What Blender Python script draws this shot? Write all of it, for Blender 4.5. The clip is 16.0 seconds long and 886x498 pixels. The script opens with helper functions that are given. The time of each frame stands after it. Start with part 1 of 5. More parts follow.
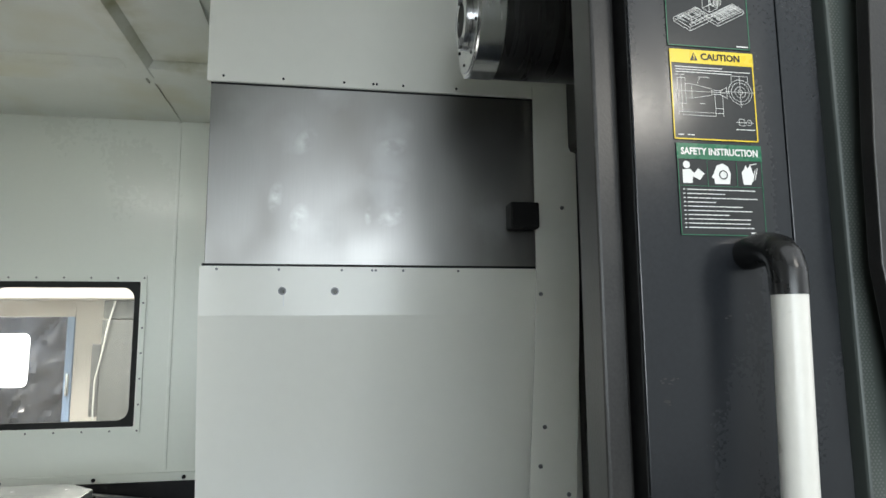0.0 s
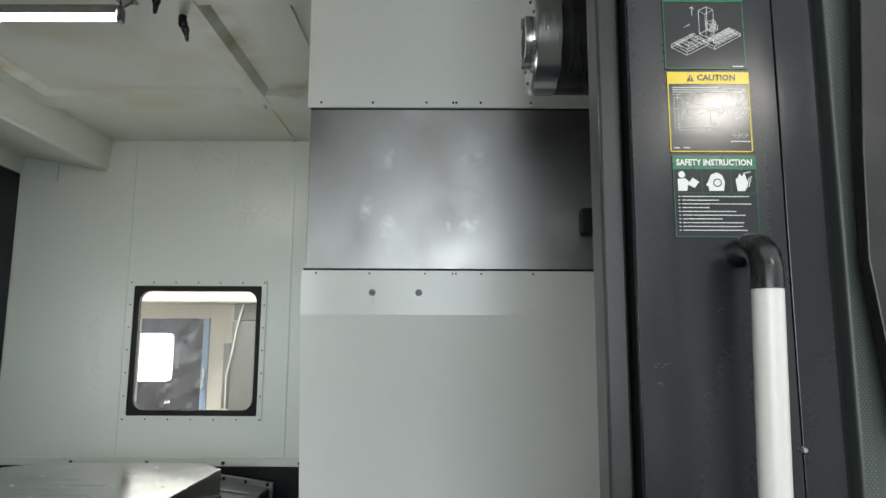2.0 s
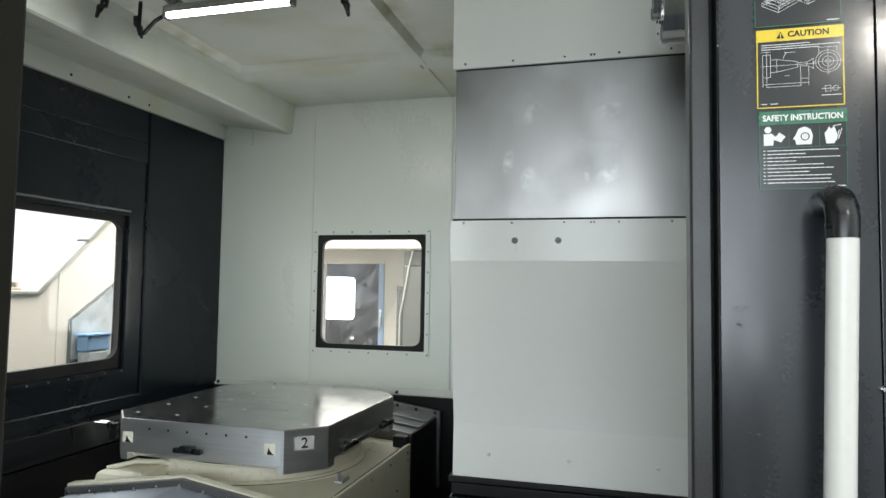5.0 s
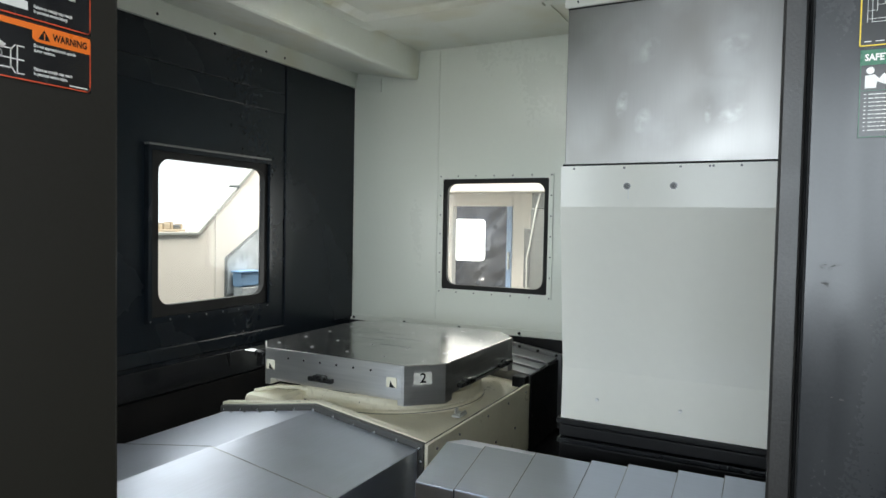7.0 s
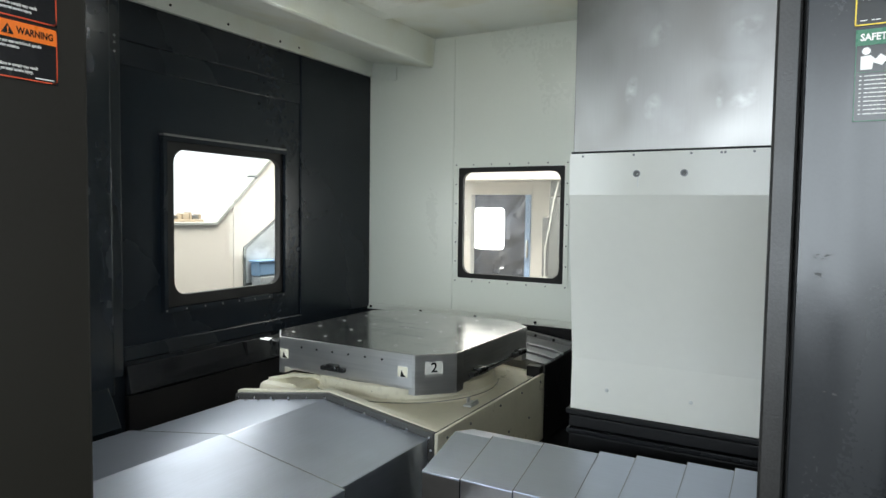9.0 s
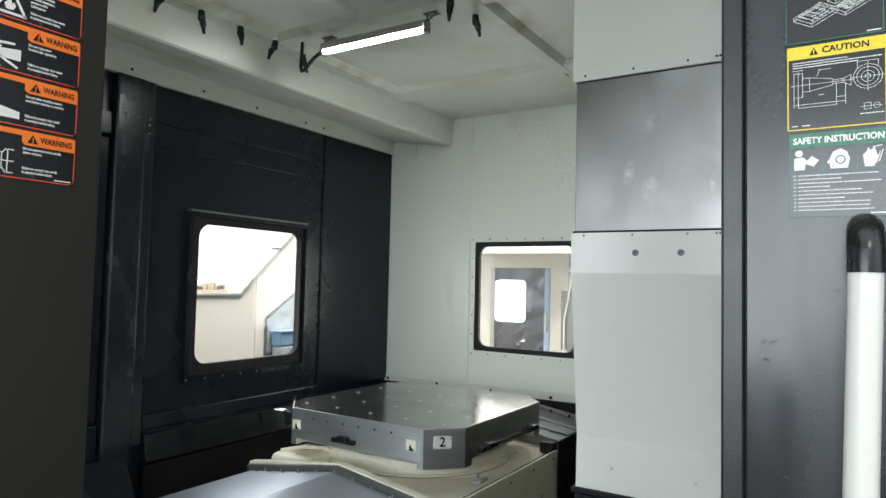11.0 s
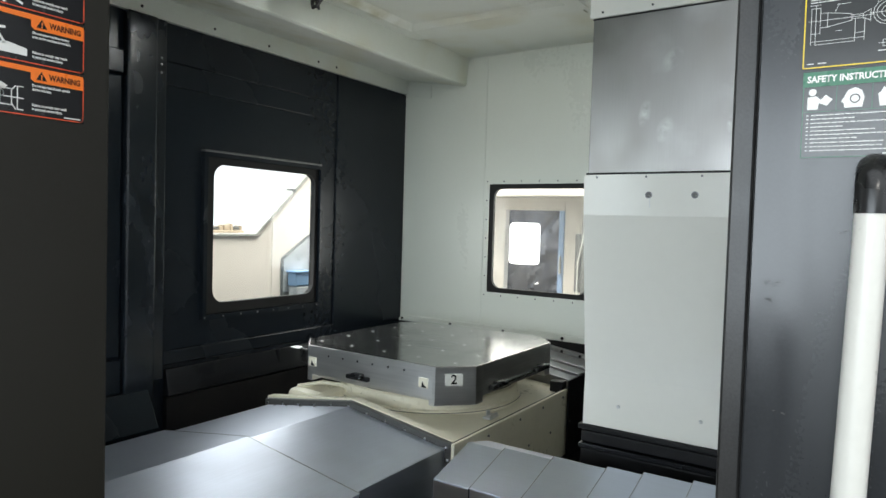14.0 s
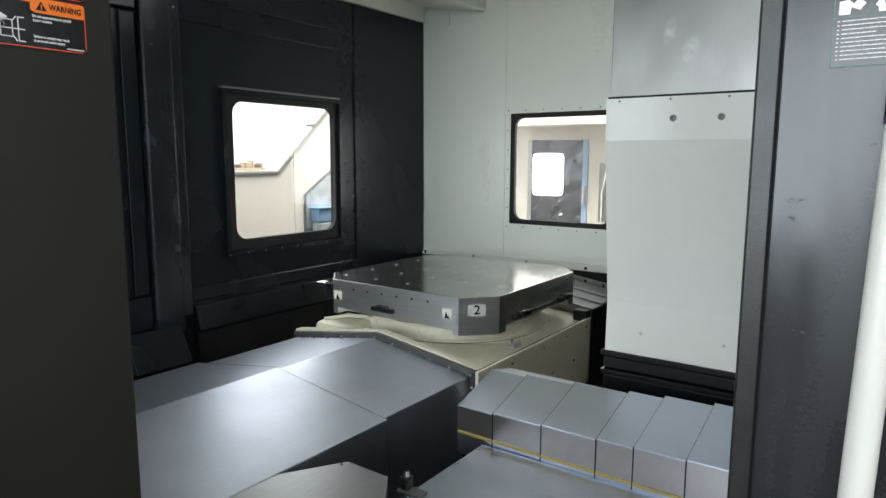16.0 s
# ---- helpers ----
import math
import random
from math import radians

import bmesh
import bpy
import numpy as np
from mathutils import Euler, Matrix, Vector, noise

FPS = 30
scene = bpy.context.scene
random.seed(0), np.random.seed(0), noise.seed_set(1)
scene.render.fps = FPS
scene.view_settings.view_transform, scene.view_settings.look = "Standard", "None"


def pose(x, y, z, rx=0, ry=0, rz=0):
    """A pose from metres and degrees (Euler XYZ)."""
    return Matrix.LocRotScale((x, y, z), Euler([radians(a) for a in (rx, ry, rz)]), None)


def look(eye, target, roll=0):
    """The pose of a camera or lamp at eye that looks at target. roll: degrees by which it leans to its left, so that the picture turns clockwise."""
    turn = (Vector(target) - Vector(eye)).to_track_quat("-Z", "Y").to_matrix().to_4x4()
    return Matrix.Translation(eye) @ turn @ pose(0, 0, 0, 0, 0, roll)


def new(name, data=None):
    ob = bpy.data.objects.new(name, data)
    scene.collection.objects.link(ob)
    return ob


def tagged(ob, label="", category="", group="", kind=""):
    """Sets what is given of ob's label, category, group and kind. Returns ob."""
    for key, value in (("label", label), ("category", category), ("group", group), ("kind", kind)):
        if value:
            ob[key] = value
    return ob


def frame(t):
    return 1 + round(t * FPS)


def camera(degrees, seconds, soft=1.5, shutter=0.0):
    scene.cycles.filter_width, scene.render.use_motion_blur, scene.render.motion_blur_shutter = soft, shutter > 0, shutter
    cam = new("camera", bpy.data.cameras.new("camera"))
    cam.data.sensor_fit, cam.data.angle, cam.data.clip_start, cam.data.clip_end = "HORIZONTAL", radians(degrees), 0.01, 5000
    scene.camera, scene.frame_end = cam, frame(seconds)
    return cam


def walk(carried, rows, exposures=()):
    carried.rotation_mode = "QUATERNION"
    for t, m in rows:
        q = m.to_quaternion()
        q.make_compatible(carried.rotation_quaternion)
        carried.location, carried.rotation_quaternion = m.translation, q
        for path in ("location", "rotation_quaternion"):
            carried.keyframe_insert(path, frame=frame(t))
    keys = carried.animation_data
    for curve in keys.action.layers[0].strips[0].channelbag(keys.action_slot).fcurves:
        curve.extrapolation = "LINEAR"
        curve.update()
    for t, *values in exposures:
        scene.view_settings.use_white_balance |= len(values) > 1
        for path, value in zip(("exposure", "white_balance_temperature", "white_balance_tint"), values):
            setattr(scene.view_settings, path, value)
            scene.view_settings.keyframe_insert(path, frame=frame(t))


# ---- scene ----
cam = camera(68.4, 16.0)

PATH = [
    (0, (0.004, 0.113, 1.581), (0.345, 2.066, 1.848), -0.5),
    (0.5, (0.044, 0.069, 1.576), (0.293, 2.036, 1.837), -0.5),
    (1, (0.059, 0.043, 1.574), (0.251, 2.016, 1.842), -0.0),
    (1.5, (0.066, 0.016, 1.571), (0.159, 1.994, 1.849), -0.2),
    (2, (0.104, -0.043, 1.556), (0.092, 1.936, 1.843), 0.3),
    (2.5, (0.155, -0.112, 1.552), (0.002, 1.863, 1.821), 1.1),
    (3, (0.152, -0.144, 1.554), (-0.169, 1.818, 1.771), 1.0),
    (5.3, (0.226, -0.19, 1.554), (-0.368, 1.717, 1.655), 0.9),
    (5.5, (0.233, -0.187, 1.556), (-0.422, 1.701, 1.646), 0.9),
    (6, (0.27, -0.185, 1.565), (-0.511, 1.655, 1.631), 0.8),
    (6.5, (0.3, -0.184, 1.573), (-0.53, 1.636, 1.603), 0.8),
    (7, (0.321, -0.183, 1.575), (-0.598, 1.591, 1.5), 1.1),
    (7.5, (0.331, -0.165, 1.574), (-0.708, 1.538, 1.425), 2.3),
    (8, (0.348, -0.149, 1.565), (-0.722, 1.535, 1.424), 2.5),
    (8.5, (0.358, -0.133, 1.563), (-0.667, 1.577, 1.404), 1.8),
    (9, (0.366, -0.143, 1.578), (-0.618, 1.594, 1.467), 0.8),
    (9.5, (0.438, -0.158, 1.586), (-0.579, 1.563, 1.539), 1.3),
    (10, (0.472, -0.166, 1.599), (-0.58, 1.535, 1.6), 0.7),
    (10.2, (0.47, -0.165, 1.598), (-0.597, 1.526, 1.62), 0.8),
    (12.3, (0.474, -0.173, 1.603), (-0.573, 1.523, 1.769), 1.6),
    (12.5, (0.474, -0.172, 1.603), (-0.576, 1.524, 1.754), 1.6),
    (13, (0.474, -0.168, 1.599), (-0.582, 1.528, 1.692), 1.7),
    (13.5, (0.48, -0.161, 1.596), (-0.591, 1.528, 1.61), 1.7),
    (14, (0.487, -0.168, 1.595), (-0.613, 1.501, 1.52), 1.7),
    (14.5, (0.483, -0.172, 1.593), (-0.643, 1.475, 1.447), 1.8),
    (15, (0.483, -0.167, 1.589), (-0.666, 1.456, 1.378), 0.7),
    (15.5, (0.495, -0.16, 1.587), (-0.669, 1.446, 1.325), 0.4),
    (16, (0.495, -0.154, 1.583), (-0.654, 1.46, 1.307), 0.2),
]
walk(cam, [(t, look(eye, target, roll)) for t, eye, target, roll in PATH], [(0.0, 0.72, 6500, 10), (1.0, 0.66, 6500, 10), (2.0, 0.51, 6500, 10), (3.2, 0.54, 6480, 10), (5.5, 0.67, 6450, 10), (7.0, 0.70, 6400, 10), (9.5, 0.80, 6400, 10), (13.5, 0.78, 6400, 10), (16.0, 0.76, 6400, 11)])

scene.view_settings.exposure = 0.7

# ---- world and lights ----
world = bpy.data.worlds.new("hall_light")
scene.world = world
world.use_nodes = True
wn = world.node_tree.nodes
wn["Background"].inputs[0].default_value = (0.92, 0.97, 1.0, 1)
wn["Background"].inputs[1].default_value = 1.05


def area_lamp(name, m, w, h, watts, colour):
    d = bpy.data.lights.new(name, "AREA")
    d.shape, d.size, d.size_y, d.energy, d.color = "RECTANGLE", w, h, watts, colour
    ob = new(name, d)
    ob.matrix_world = m
    return ob


# daylight standing in the two window openings of the enclosure
area_lamp("window_light", look((-2.44, 2.39, 1.51), (0, 2.39, 1.3)), 0.7, 0.68, 2.2, (1.0, 0.98, 0.95))
area_lamp("window_light", look((-1.31, 3.70, 1.52), (-1.31, 0, 1.4)), 0.68, 0.65, 3, (1.0, 0.96, 0.9))
# unseen area lamp added behind the camera, sized from reflections in door and plate
area_lamp("unseen_hall_light", look((-0.8, -5.2, 1.92), (-0.8, 0, 1.92)), 4.8, 2.2, 138, (0.84, 0.94, 1.0))
# small work light outside, beside the door
area_lamp("work_light", look((0.94, -0.30, 2.28), (0.45, 0.8, 1.75)), 0.16, 0.07, 2.0, (1.0, 0.95, 0.86))
# unseen lamp added overhead to brighten the machines beyond the windows
area_lamp("outside_fill", look((-1.9, 3.4, 6.0), (-2.7, 4.4, 1.0)), 2.6, 1.6, 520, (1.0, 0.94, 0.87))

# ---- materials ----


def mat(name, base, rough=0.4, metal=0.0, grain=(60, 60, 60), var=0.06, stain=0.1, stain_scale=2.5, bump=0.03,
        spec=0.5, rough_var=0.08, coat=0.0, stain_colour=None, stretch=(1, 1, 1), cloud=None):
    m = bpy.data.materials.new(name)
    m.use_nodes = True
    nt = m.node_tree
    p = nt.nodes["Principled BSDF"]
    p.inputs["Metallic"].default_value = metal
    p.inputs["Specular IOR Level"].default_value = spec
    p.inputs["Coat Weight"].default_value = coat
    tc = nt.nodes.new("ShaderNodeTexCoord")
    mp = nt.nodes.new("ShaderNodeMapping")
    mp.inputs["Scale"].default_value = grain
    nt.links.new(tc.outputs["Object"], mp.inputs["Vector"])
    n1 = nt.nodes.new("ShaderNodeTexNoise")
    n1.inputs["Scale"].default_value = 1.0
    n1.inputs["Detail"].default_value = 2
    nt.links.new(mp.outputs[0], n1.inputs["Vector"])
    n2 = nt.nodes.new("ShaderNodeTexNoise")
    n2.inputs["Scale"].default_value = stain_scale
    n2.inputs["Detail"].default_value = 2
    n2.inputs["Roughness"].default_value = 0.5
    mp2 = nt.nodes.new("ShaderNodeMapping")
    mp2.inputs["Scale"].default_value = stretch
    nt.links.new(tc.outputs["Object"], mp2.inputs["Vector"])
    nt.links.new(mp2.outputs[0], n2.inputs["Vector"])

    def mix(fac, a, b):
        x = nt.nodes.new("ShaderNodeMix")
        x.data_type = "RGBA"
        nt.links.new(fac, x.inputs[0])
        for sock, v in ((x.inputs[6], a), (x.inputs[7], b)):
            if isinstance(v, tuple):
                sock.default_value = (*v, 1)
            else:
                nt.links.new(v, sock)
        return x.outputs[2]

    def ramp(src, lo, hi, a, b):
        r = nt.nodes.new("ShaderNodeMapRange")
        r.inputs[1].default_value, r.inputs[2].default_value = lo, hi
        r.inputs[3].default_value, r.inputs[4].default_value = a, b
        nt.links.new(src, r.inputs[0])
        return r.outputs[0]

    dark = tuple(c * (1 - var) for c in base)
    light = tuple(min(1, c * (1 + var)) for c in base)
    c1 = mix(ramp(n1.outputs[0], 0.3, 0.7, 0, 1), dark, light)
    sc = stain_colour or tuple(c * 0.55 for c in base)
    c2 = mix(ramp(n2.outputs[0], 0.5, 0.8, 0, stain), c1, sc)
    nt.links.new(c2, p.inputs["Base Color"])
    a = nt.nodes.new("ShaderNodeMath")
    a.operation = "ADD"
    nt.links.new(ramp(n1.outputs[0], 0.2, 0.8, rough - rough_var, rough + rough_var), a.inputs[0])
    nt.links.new(ramp(n2.outputs[0], 0.35, 0.7, -(cloud or rough_var), cloud or rough_var), a.inputs[1])
    nt.links.new(a.outputs[0], p.inputs["Roughness"])
    if bump:
        b = nt.nodes.new("ShaderNodeBump")
        b.inputs["Strength"].default_value = bump
        b.inputs["Distance"].default_value = 0.002
        nt.links.new(n1.outputs[0], b.inputs["Height"])
        nt.links.new(b.outputs[0], p.inputs["Normal"])
    return m


def glow(name, colour, strength):
    m = bpy.data.materials.new(name)
    m.use_nodes = True
    p = m.node_tree.nodes["Principled BSDF"]
    p.inputs["Base Color"].default_value = (0.8, 0.8, 0.8, 1)
    p.inputs["Emission Color"].default_value = (*colour, 1)
    p.inputs["Emission Strength"].default_value = strength
    return m


def clear_glass(name, tint=(0.96, 0.98, 0.97), film=0.0):
    m = bpy.data.materials.new(name)
    m.use_nodes = True
    nt = m.node_tree
    out = nt.nodes["Material Output"]
    tr = nt.nodes.new("ShaderNodeBsdfTransparent")
    tr.inputs[0].default_value = (*tint, 1)
    gl = nt.nodes.new("ShaderNodeBsdfGlossy")
    gl.inputs["Roughness"].default_value = 0.02
    mx = nt.nodes.new("ShaderNodeMixShader")
    mx.inputs[0].default_value = 0.04
    nt.links.new(tr.outputs[0], mx.inputs[1])
    nt.links.new(gl.outputs[0], mx.inputs[2])
    if film:
        # a thin uneven pale film mixed over the pane
        df = nt.nodes.new("ShaderNodeBsdfDiffuse")
        df.inputs[0].default_value = (0.80, 0.76, 0.72, 1)
        dn = nt.nodes.new("ShaderNodeTexNoise")
        dn.inputs["Scale"].default_value = 5
        dn.inputs["Detail"].default_value = 4
        tc = nt.nodes.new("ShaderNodeTexCoord")
        nt.links.new(tc.outputs["Object"], dn.inputs["Vector"])
        r = nt.nodes.new("ShaderNodeMapRange")
        r.inputs[3].default_value, r.inputs[4].default_value = film * 0.4, film * 1.6
        nt.links.new(dn.outputs[0], r.inputs[0])
        m2 = nt.nodes.new("ShaderNodeMixShader")
        nt.links.new(r.outputs[0], m2.inputs[0])
        nt.links.new(mx.outputs[0], m2.inputs[1])
        nt.links.new(df.outputs[0], m2.inputs[2])
        mx = m2
    nt.links.new(mx.outputs[0], out.inputs["Surface"])
    return m


M_WHITE = mat("white_enamel", (0.755, 0.785, 0.715), 0.30, grain=(40, 40, 40), var=0.006, stain=0.03, stain_scale=1.1, bump=0.0, rough_var=0.003, cloud=0.03,
              stain_colour=(0.60, 0.60, 0.48), stretch=(1.0, 1.0, 0.5))
M_CEIL = mat("oil_stained_white_enamel", (0.735, 0.765, 0.700), 0.38, grain=(40, 40, 40), var=0.01, stain=0.6, stain_scale=2.6, bump=0.0, rough_var=0.003, cloud=0.03,
             stain_colour=(0.60, 0.56, 0.36))
M_PANEL = mat("guard_enamel", (0.89, 0.875, 0.80), 0.24, grain=(30, 30, 30), var=0.006, stain=0.08, stain_scale=1.3, bump=0.0, rough_var=0.003, cloud=0.03)
M_CREAM = mat("cream_casting_paint", (0.90, 0.85, 0.69), 0.36, grain=(40, 40, 40), var=0.02, stain=0.16, stain_scale=4, bump=0.10,
              stain_colour=(0.5, 0.44, 0.3))
M_BLACK = mat("black_enamel", (0.008, 0.012, 0.017), 0.26, grain=(30, 30, 30), spec=0.31, var=0.05, stain=0.08, stain_scale=1.6, bump=0.0, rough_var=0.003, cloud=0.03,
              stain_colour=(0.03, 0.032, 0.036))
M_PILLAR = mat("scuffed_black_enamel", (0.010, 0.014, 0.019), 0.24, grain=(30, 30, 30), spec=0.55, var=0.1, stain=0.55, stain_scale=9, bump=0.0, rough_var=0.01, cloud=0.05,
               stain_colour=(0.030, 0.038, 0.050), stretch=(1.0, 1.0, 0.45))
M_PIT = mat("oily_black_steel", (0.009, 0.009, 0.010), 0.45, grain=(50, 50, 50), var=0.2, stain=0.4, bump=0.0, spec=0.25,
            stain_colour=(0.03, 0.028, 0.024))
M_DOOR = mat("charcoal_powder_coat", (0.016, 0.018, 0.021), 0.25, grain=(260, 260, 260), var=0.08, stain=0.4, stain_scale=5, bump=0.035,
             stain_colour=(0.030, 0.032, 0.034), rough_var=0.03, stretch=(2.6, 2.6, 0.45), cloud=0.10)
M_LEAF = mat("dark_brown_grey_coat", (0.015, 0.0135, 0.0095), 0.5, spec=0.36, grain=(160, 160, 160), var=0.06, stain=0.3, bump=0.03)
M_TRIM = mat("worn_dark_trim", (0.020, 0.019, 0.018), 0.34, grain=(320, 320, 260), var=0.25, stain=0.35, stain_scale=12, bump=0.10, rough_var=0.02, cloud=0.03,
             stain_colour=(0.05, 0.047, 0.042))
M_FLANGE = mat("dark_grey_flange", (0.085, 0.084, 0.082), 0.4, grain=(80, 80, 80), var=0.1, stain=0.3, bump=0.03)
M_COVERFRONT = mat("brownish_cover_steel", (0.42, 0.385, 0.355), 0.36, metal=1.0, grain=(30, 30, 30), var=0.03, stain=0.3, stain_scale=5, bump=0.0, rough_var=0.01, cloud=0.04)
# pale rims: the glint of the tapped holes is put into the colour
M_RIM = mat("pale_glint_rim", (0.72, 0.72, 0.71), 0.5, metal=0.25, var=0.05, bump=0.0)
M_DULL = mat("darker_dull_steel", (0.30, 0.305, 0.31), 0.36, metal=1.0, grain=(200, 6, 200), var=0.05, stain=0.3, bump=0.0, rough_var=0.01)
M_CABINET = mat("grey_cabinet_paint", (0.17, 0.175, 0.165), 0.4, grain=(30, 30, 30), var=0.03, stain=0.15, bump=0.03)
M_SURROUND = mat("mid_grey_surround", (0.13, 0.14, 0.14), 0.45, var=0.04, bump=0.0)
M_PANEGREY = mat("clouded_door_pane", (0.45, 0.48, 0.50), 0.3, grain=(12, 12, 12), var=0.25, stain=0.5, stain_scale=6, bump=0.0)
M_STEEL = mat("brushed_stainless", (0.32, 0.313, 0.304), 0.37, metal=1.0, grain=(200, 200, 9), var=0.018, stain=0.75, stain_scale=5,
              bump=0.0, rough_var=0.006, cloud=0.07, stain_colour=(0.27, 0.255, 0.24), stretch=(1.0, 1.0, 0.7))
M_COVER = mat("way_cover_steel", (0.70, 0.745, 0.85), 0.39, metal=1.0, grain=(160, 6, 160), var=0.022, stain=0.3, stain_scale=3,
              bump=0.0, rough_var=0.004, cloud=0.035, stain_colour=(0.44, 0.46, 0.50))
M_COVERX = mat("slide_cover_steel", (0.52, 0.56, 0.66), 0.30, metal=1.0, grain=(6, 160, 160), var=0.02, stain=0.2, stain_scale=3,
               bump=0.0, rough_var=0.004, cloud=0.03, stain_colour=(0.40, 0.42, 0.46))
M_PALLET = mat("ground_pallet_steel", (0.80, 0.785, 0.76), 0.33, metal=0.95, grain=(4, 4, 90), var=0.05, stain=0.4, stain_scale=5,
               bump=0.0, rough_var=0.004, cloud=0.04, stain_colour=(0.36, 0.345, 0.33), stretch=(0.6, 0.6, 2.0))
M_TOP = mat("lapped_pallet_top", (0.45, 0.45, 0.44), 0.20, metal=0.95, grain=(8, 120, 120), var=0.02, stain=0.35, stain_scale=4, bump=0.0,
            rough_var=0.004, cloud=0.05, stain_colour=(0.22, 0.22, 0.21))
M_CHROME = mat("machined_steel", (0.62, 0.62, 0.62), 0.16, metal=1.0, grain=(200, 20, 20), var=0.08, stain=0.2, bump=0.02)
M_NOSE = mat("black_oxide_steel", (0.018, 0.017, 0.017), 0.3, grain=(60, 6, 6), var=0.15, stain=0.3, bump=0.03)
M_RUBBER = mat("black_rubber", (0.009, 0.009, 0.009), 0.6, spec=0.3, var=0.1, stain=0.2, bump=0.05)
M_PLASTIC = mat("black_plastic", (0.012, 0.012, 0.012), 0.25, var=0.05, stain=0.1, bump=0.0)
M_HANDLE = mat("white_grip_plastic", (0.74, 0.72, 0.66), 0.35, var=0.02, stain=0.12, bump=0.02)
M_FRAME = mat("green_grey_frame_paint", (0.078, 0.09, 0.082), 0.45, grain=(120, 120, 120), var=0.04, stain=0.15, bump=0.05)
M_BOLT = mat("dull_bolt_steel", (0.22, 0.22, 0.22), 0.4, metal=0.8, var=0.1, bump=0.0)
M_INK_BLACK = mat("sticker_black", (0.013, 0.013, 0.014), 0.22, var=0.05, stain=0.1, bump=0.02)
M_INK_GREY = mat("sticker_charcoal", (0.030, 0.031, 0.031), 0.18, grain=(170, 170, 170), var=0.04, stain=0.06, bump=0.022, rough_var=0.02)
M_ORANGE = mat("sticker_orange", (0.90, 0.20, 0.02), 0.35, var=0.02, stain=0.08, bump=0.0)
M_YELLOW = mat("sticker_yellow", (0.80, 0.58, 0.02), 0.3, var=0.02, stain=0.08, bump=0.0)
M_GREEN = mat("sticker_green", (0.01, 0.14, 0.065), 0.3, var=0.03, stain=0.08, bump=0.0)
M_WHITE_INK = mat("sticker_white", (0.78, 0.78, 0.75), 0.35, var=0.02, stain=0.05, bump=0.0)
M_RED_INK = mat("sticker_red_line", (0.75, 0.09, 0.03), 0.35, var=0.02, stain=0.05, bump=0.0)
M_LABEL = mat("paper_label", (0.75, 0.74, 0.68), 0.5, var=0.03, stain=0.15, bump=0.0)
M_LAMP = glow("tube_light", (0.97, 1.0, 0.95), 62.0)
M_GLOSS = mat("gloss_black_enamel", (0.012, 0.013, 0.015), 0.14, grain=(30, 30, 30), var=0.1, stain=0.2, bump=0.0, rough_var=0.003, cloud=0.03)
M_HOLE = mat("bright_hole_rim", (0.7, 0.7, 0.68), 0.4, metal=0.8, var=0.05, bump=0.0)
M_BRASS = mat("yellow_brass_wiper", (0.46, 0.35, 0.10), 0.45, metal=0.2, var=0.1, stain=0.4, bump=0.05)
M_SCUFF = mat("scuffed_paint", (0.016, 0.015, 0.014), 0.42, grain=(400, 400, 400), var=0.4, stain=0.5, stain_scale=40, bump=0.2)
M_PERF = mat("perforated_grey", (0.13, 0.145, 0.13), 0.5, var=0.05, bump=0.0)
M_GLASS = clear_glass("window_glass")
M_HAZED = clear_glass("hazed_window_glass", film=0.11)
M_CONCRETE = mat("painted_concrete", (0.10, 0.095, 0.085), 0.75, spec=0.25, grain=(30, 30, 30), var=0.08, stain=0.3, stain_scale=0.8, bump=0.05)
M_OUT = mat("pale_machine_paint", (0.82, 0.765, 0.69), 0.4, grain=(30, 30, 30), var=0.02, stain=0.15, stain_scale=1.2, bump=0.03)
M_OUTGREY = mat("grey_machine_paint", (0.42, 0.43, 0.40), 0.45, grain=(30, 30, 30), var=0.03, stain=0.15, bump=0.03)
M_HALL = mat("light_grey_hall_paint", (0.62, 0.65, 0.66), 0.5, grain=(30, 30, 30), var=0.03, stain=0.15, bump=0.0)
M_BLUE = mat("blue_plastic", (0.22, 0.38, 0.60), 0.4, var=0.05, stain=0.2, bump=0.02)
M_BLUETRIM = mat("pale_blue_paint", (0.36, 0.50, 0.74), 0.4, var=0.03, stain=0.1, bump=0.02)
M_FILM = mat("black_sheet_film", (0.032, 0.037, 0.050), 0.18, grain=(14, 14, 14), var=0.3, stain=0.4, stain_scale=6, bump=1.0)
M_SKYPANE = glow("far_bright_window", (1.0, 0.99, 0.96), 2.5)
M_WOOD = mat("pale_timber", (0.46, 0.38, 0.28), 0.6, grain=(8, 60, 60), var=0.15, stain=0.2, bump=0.1)



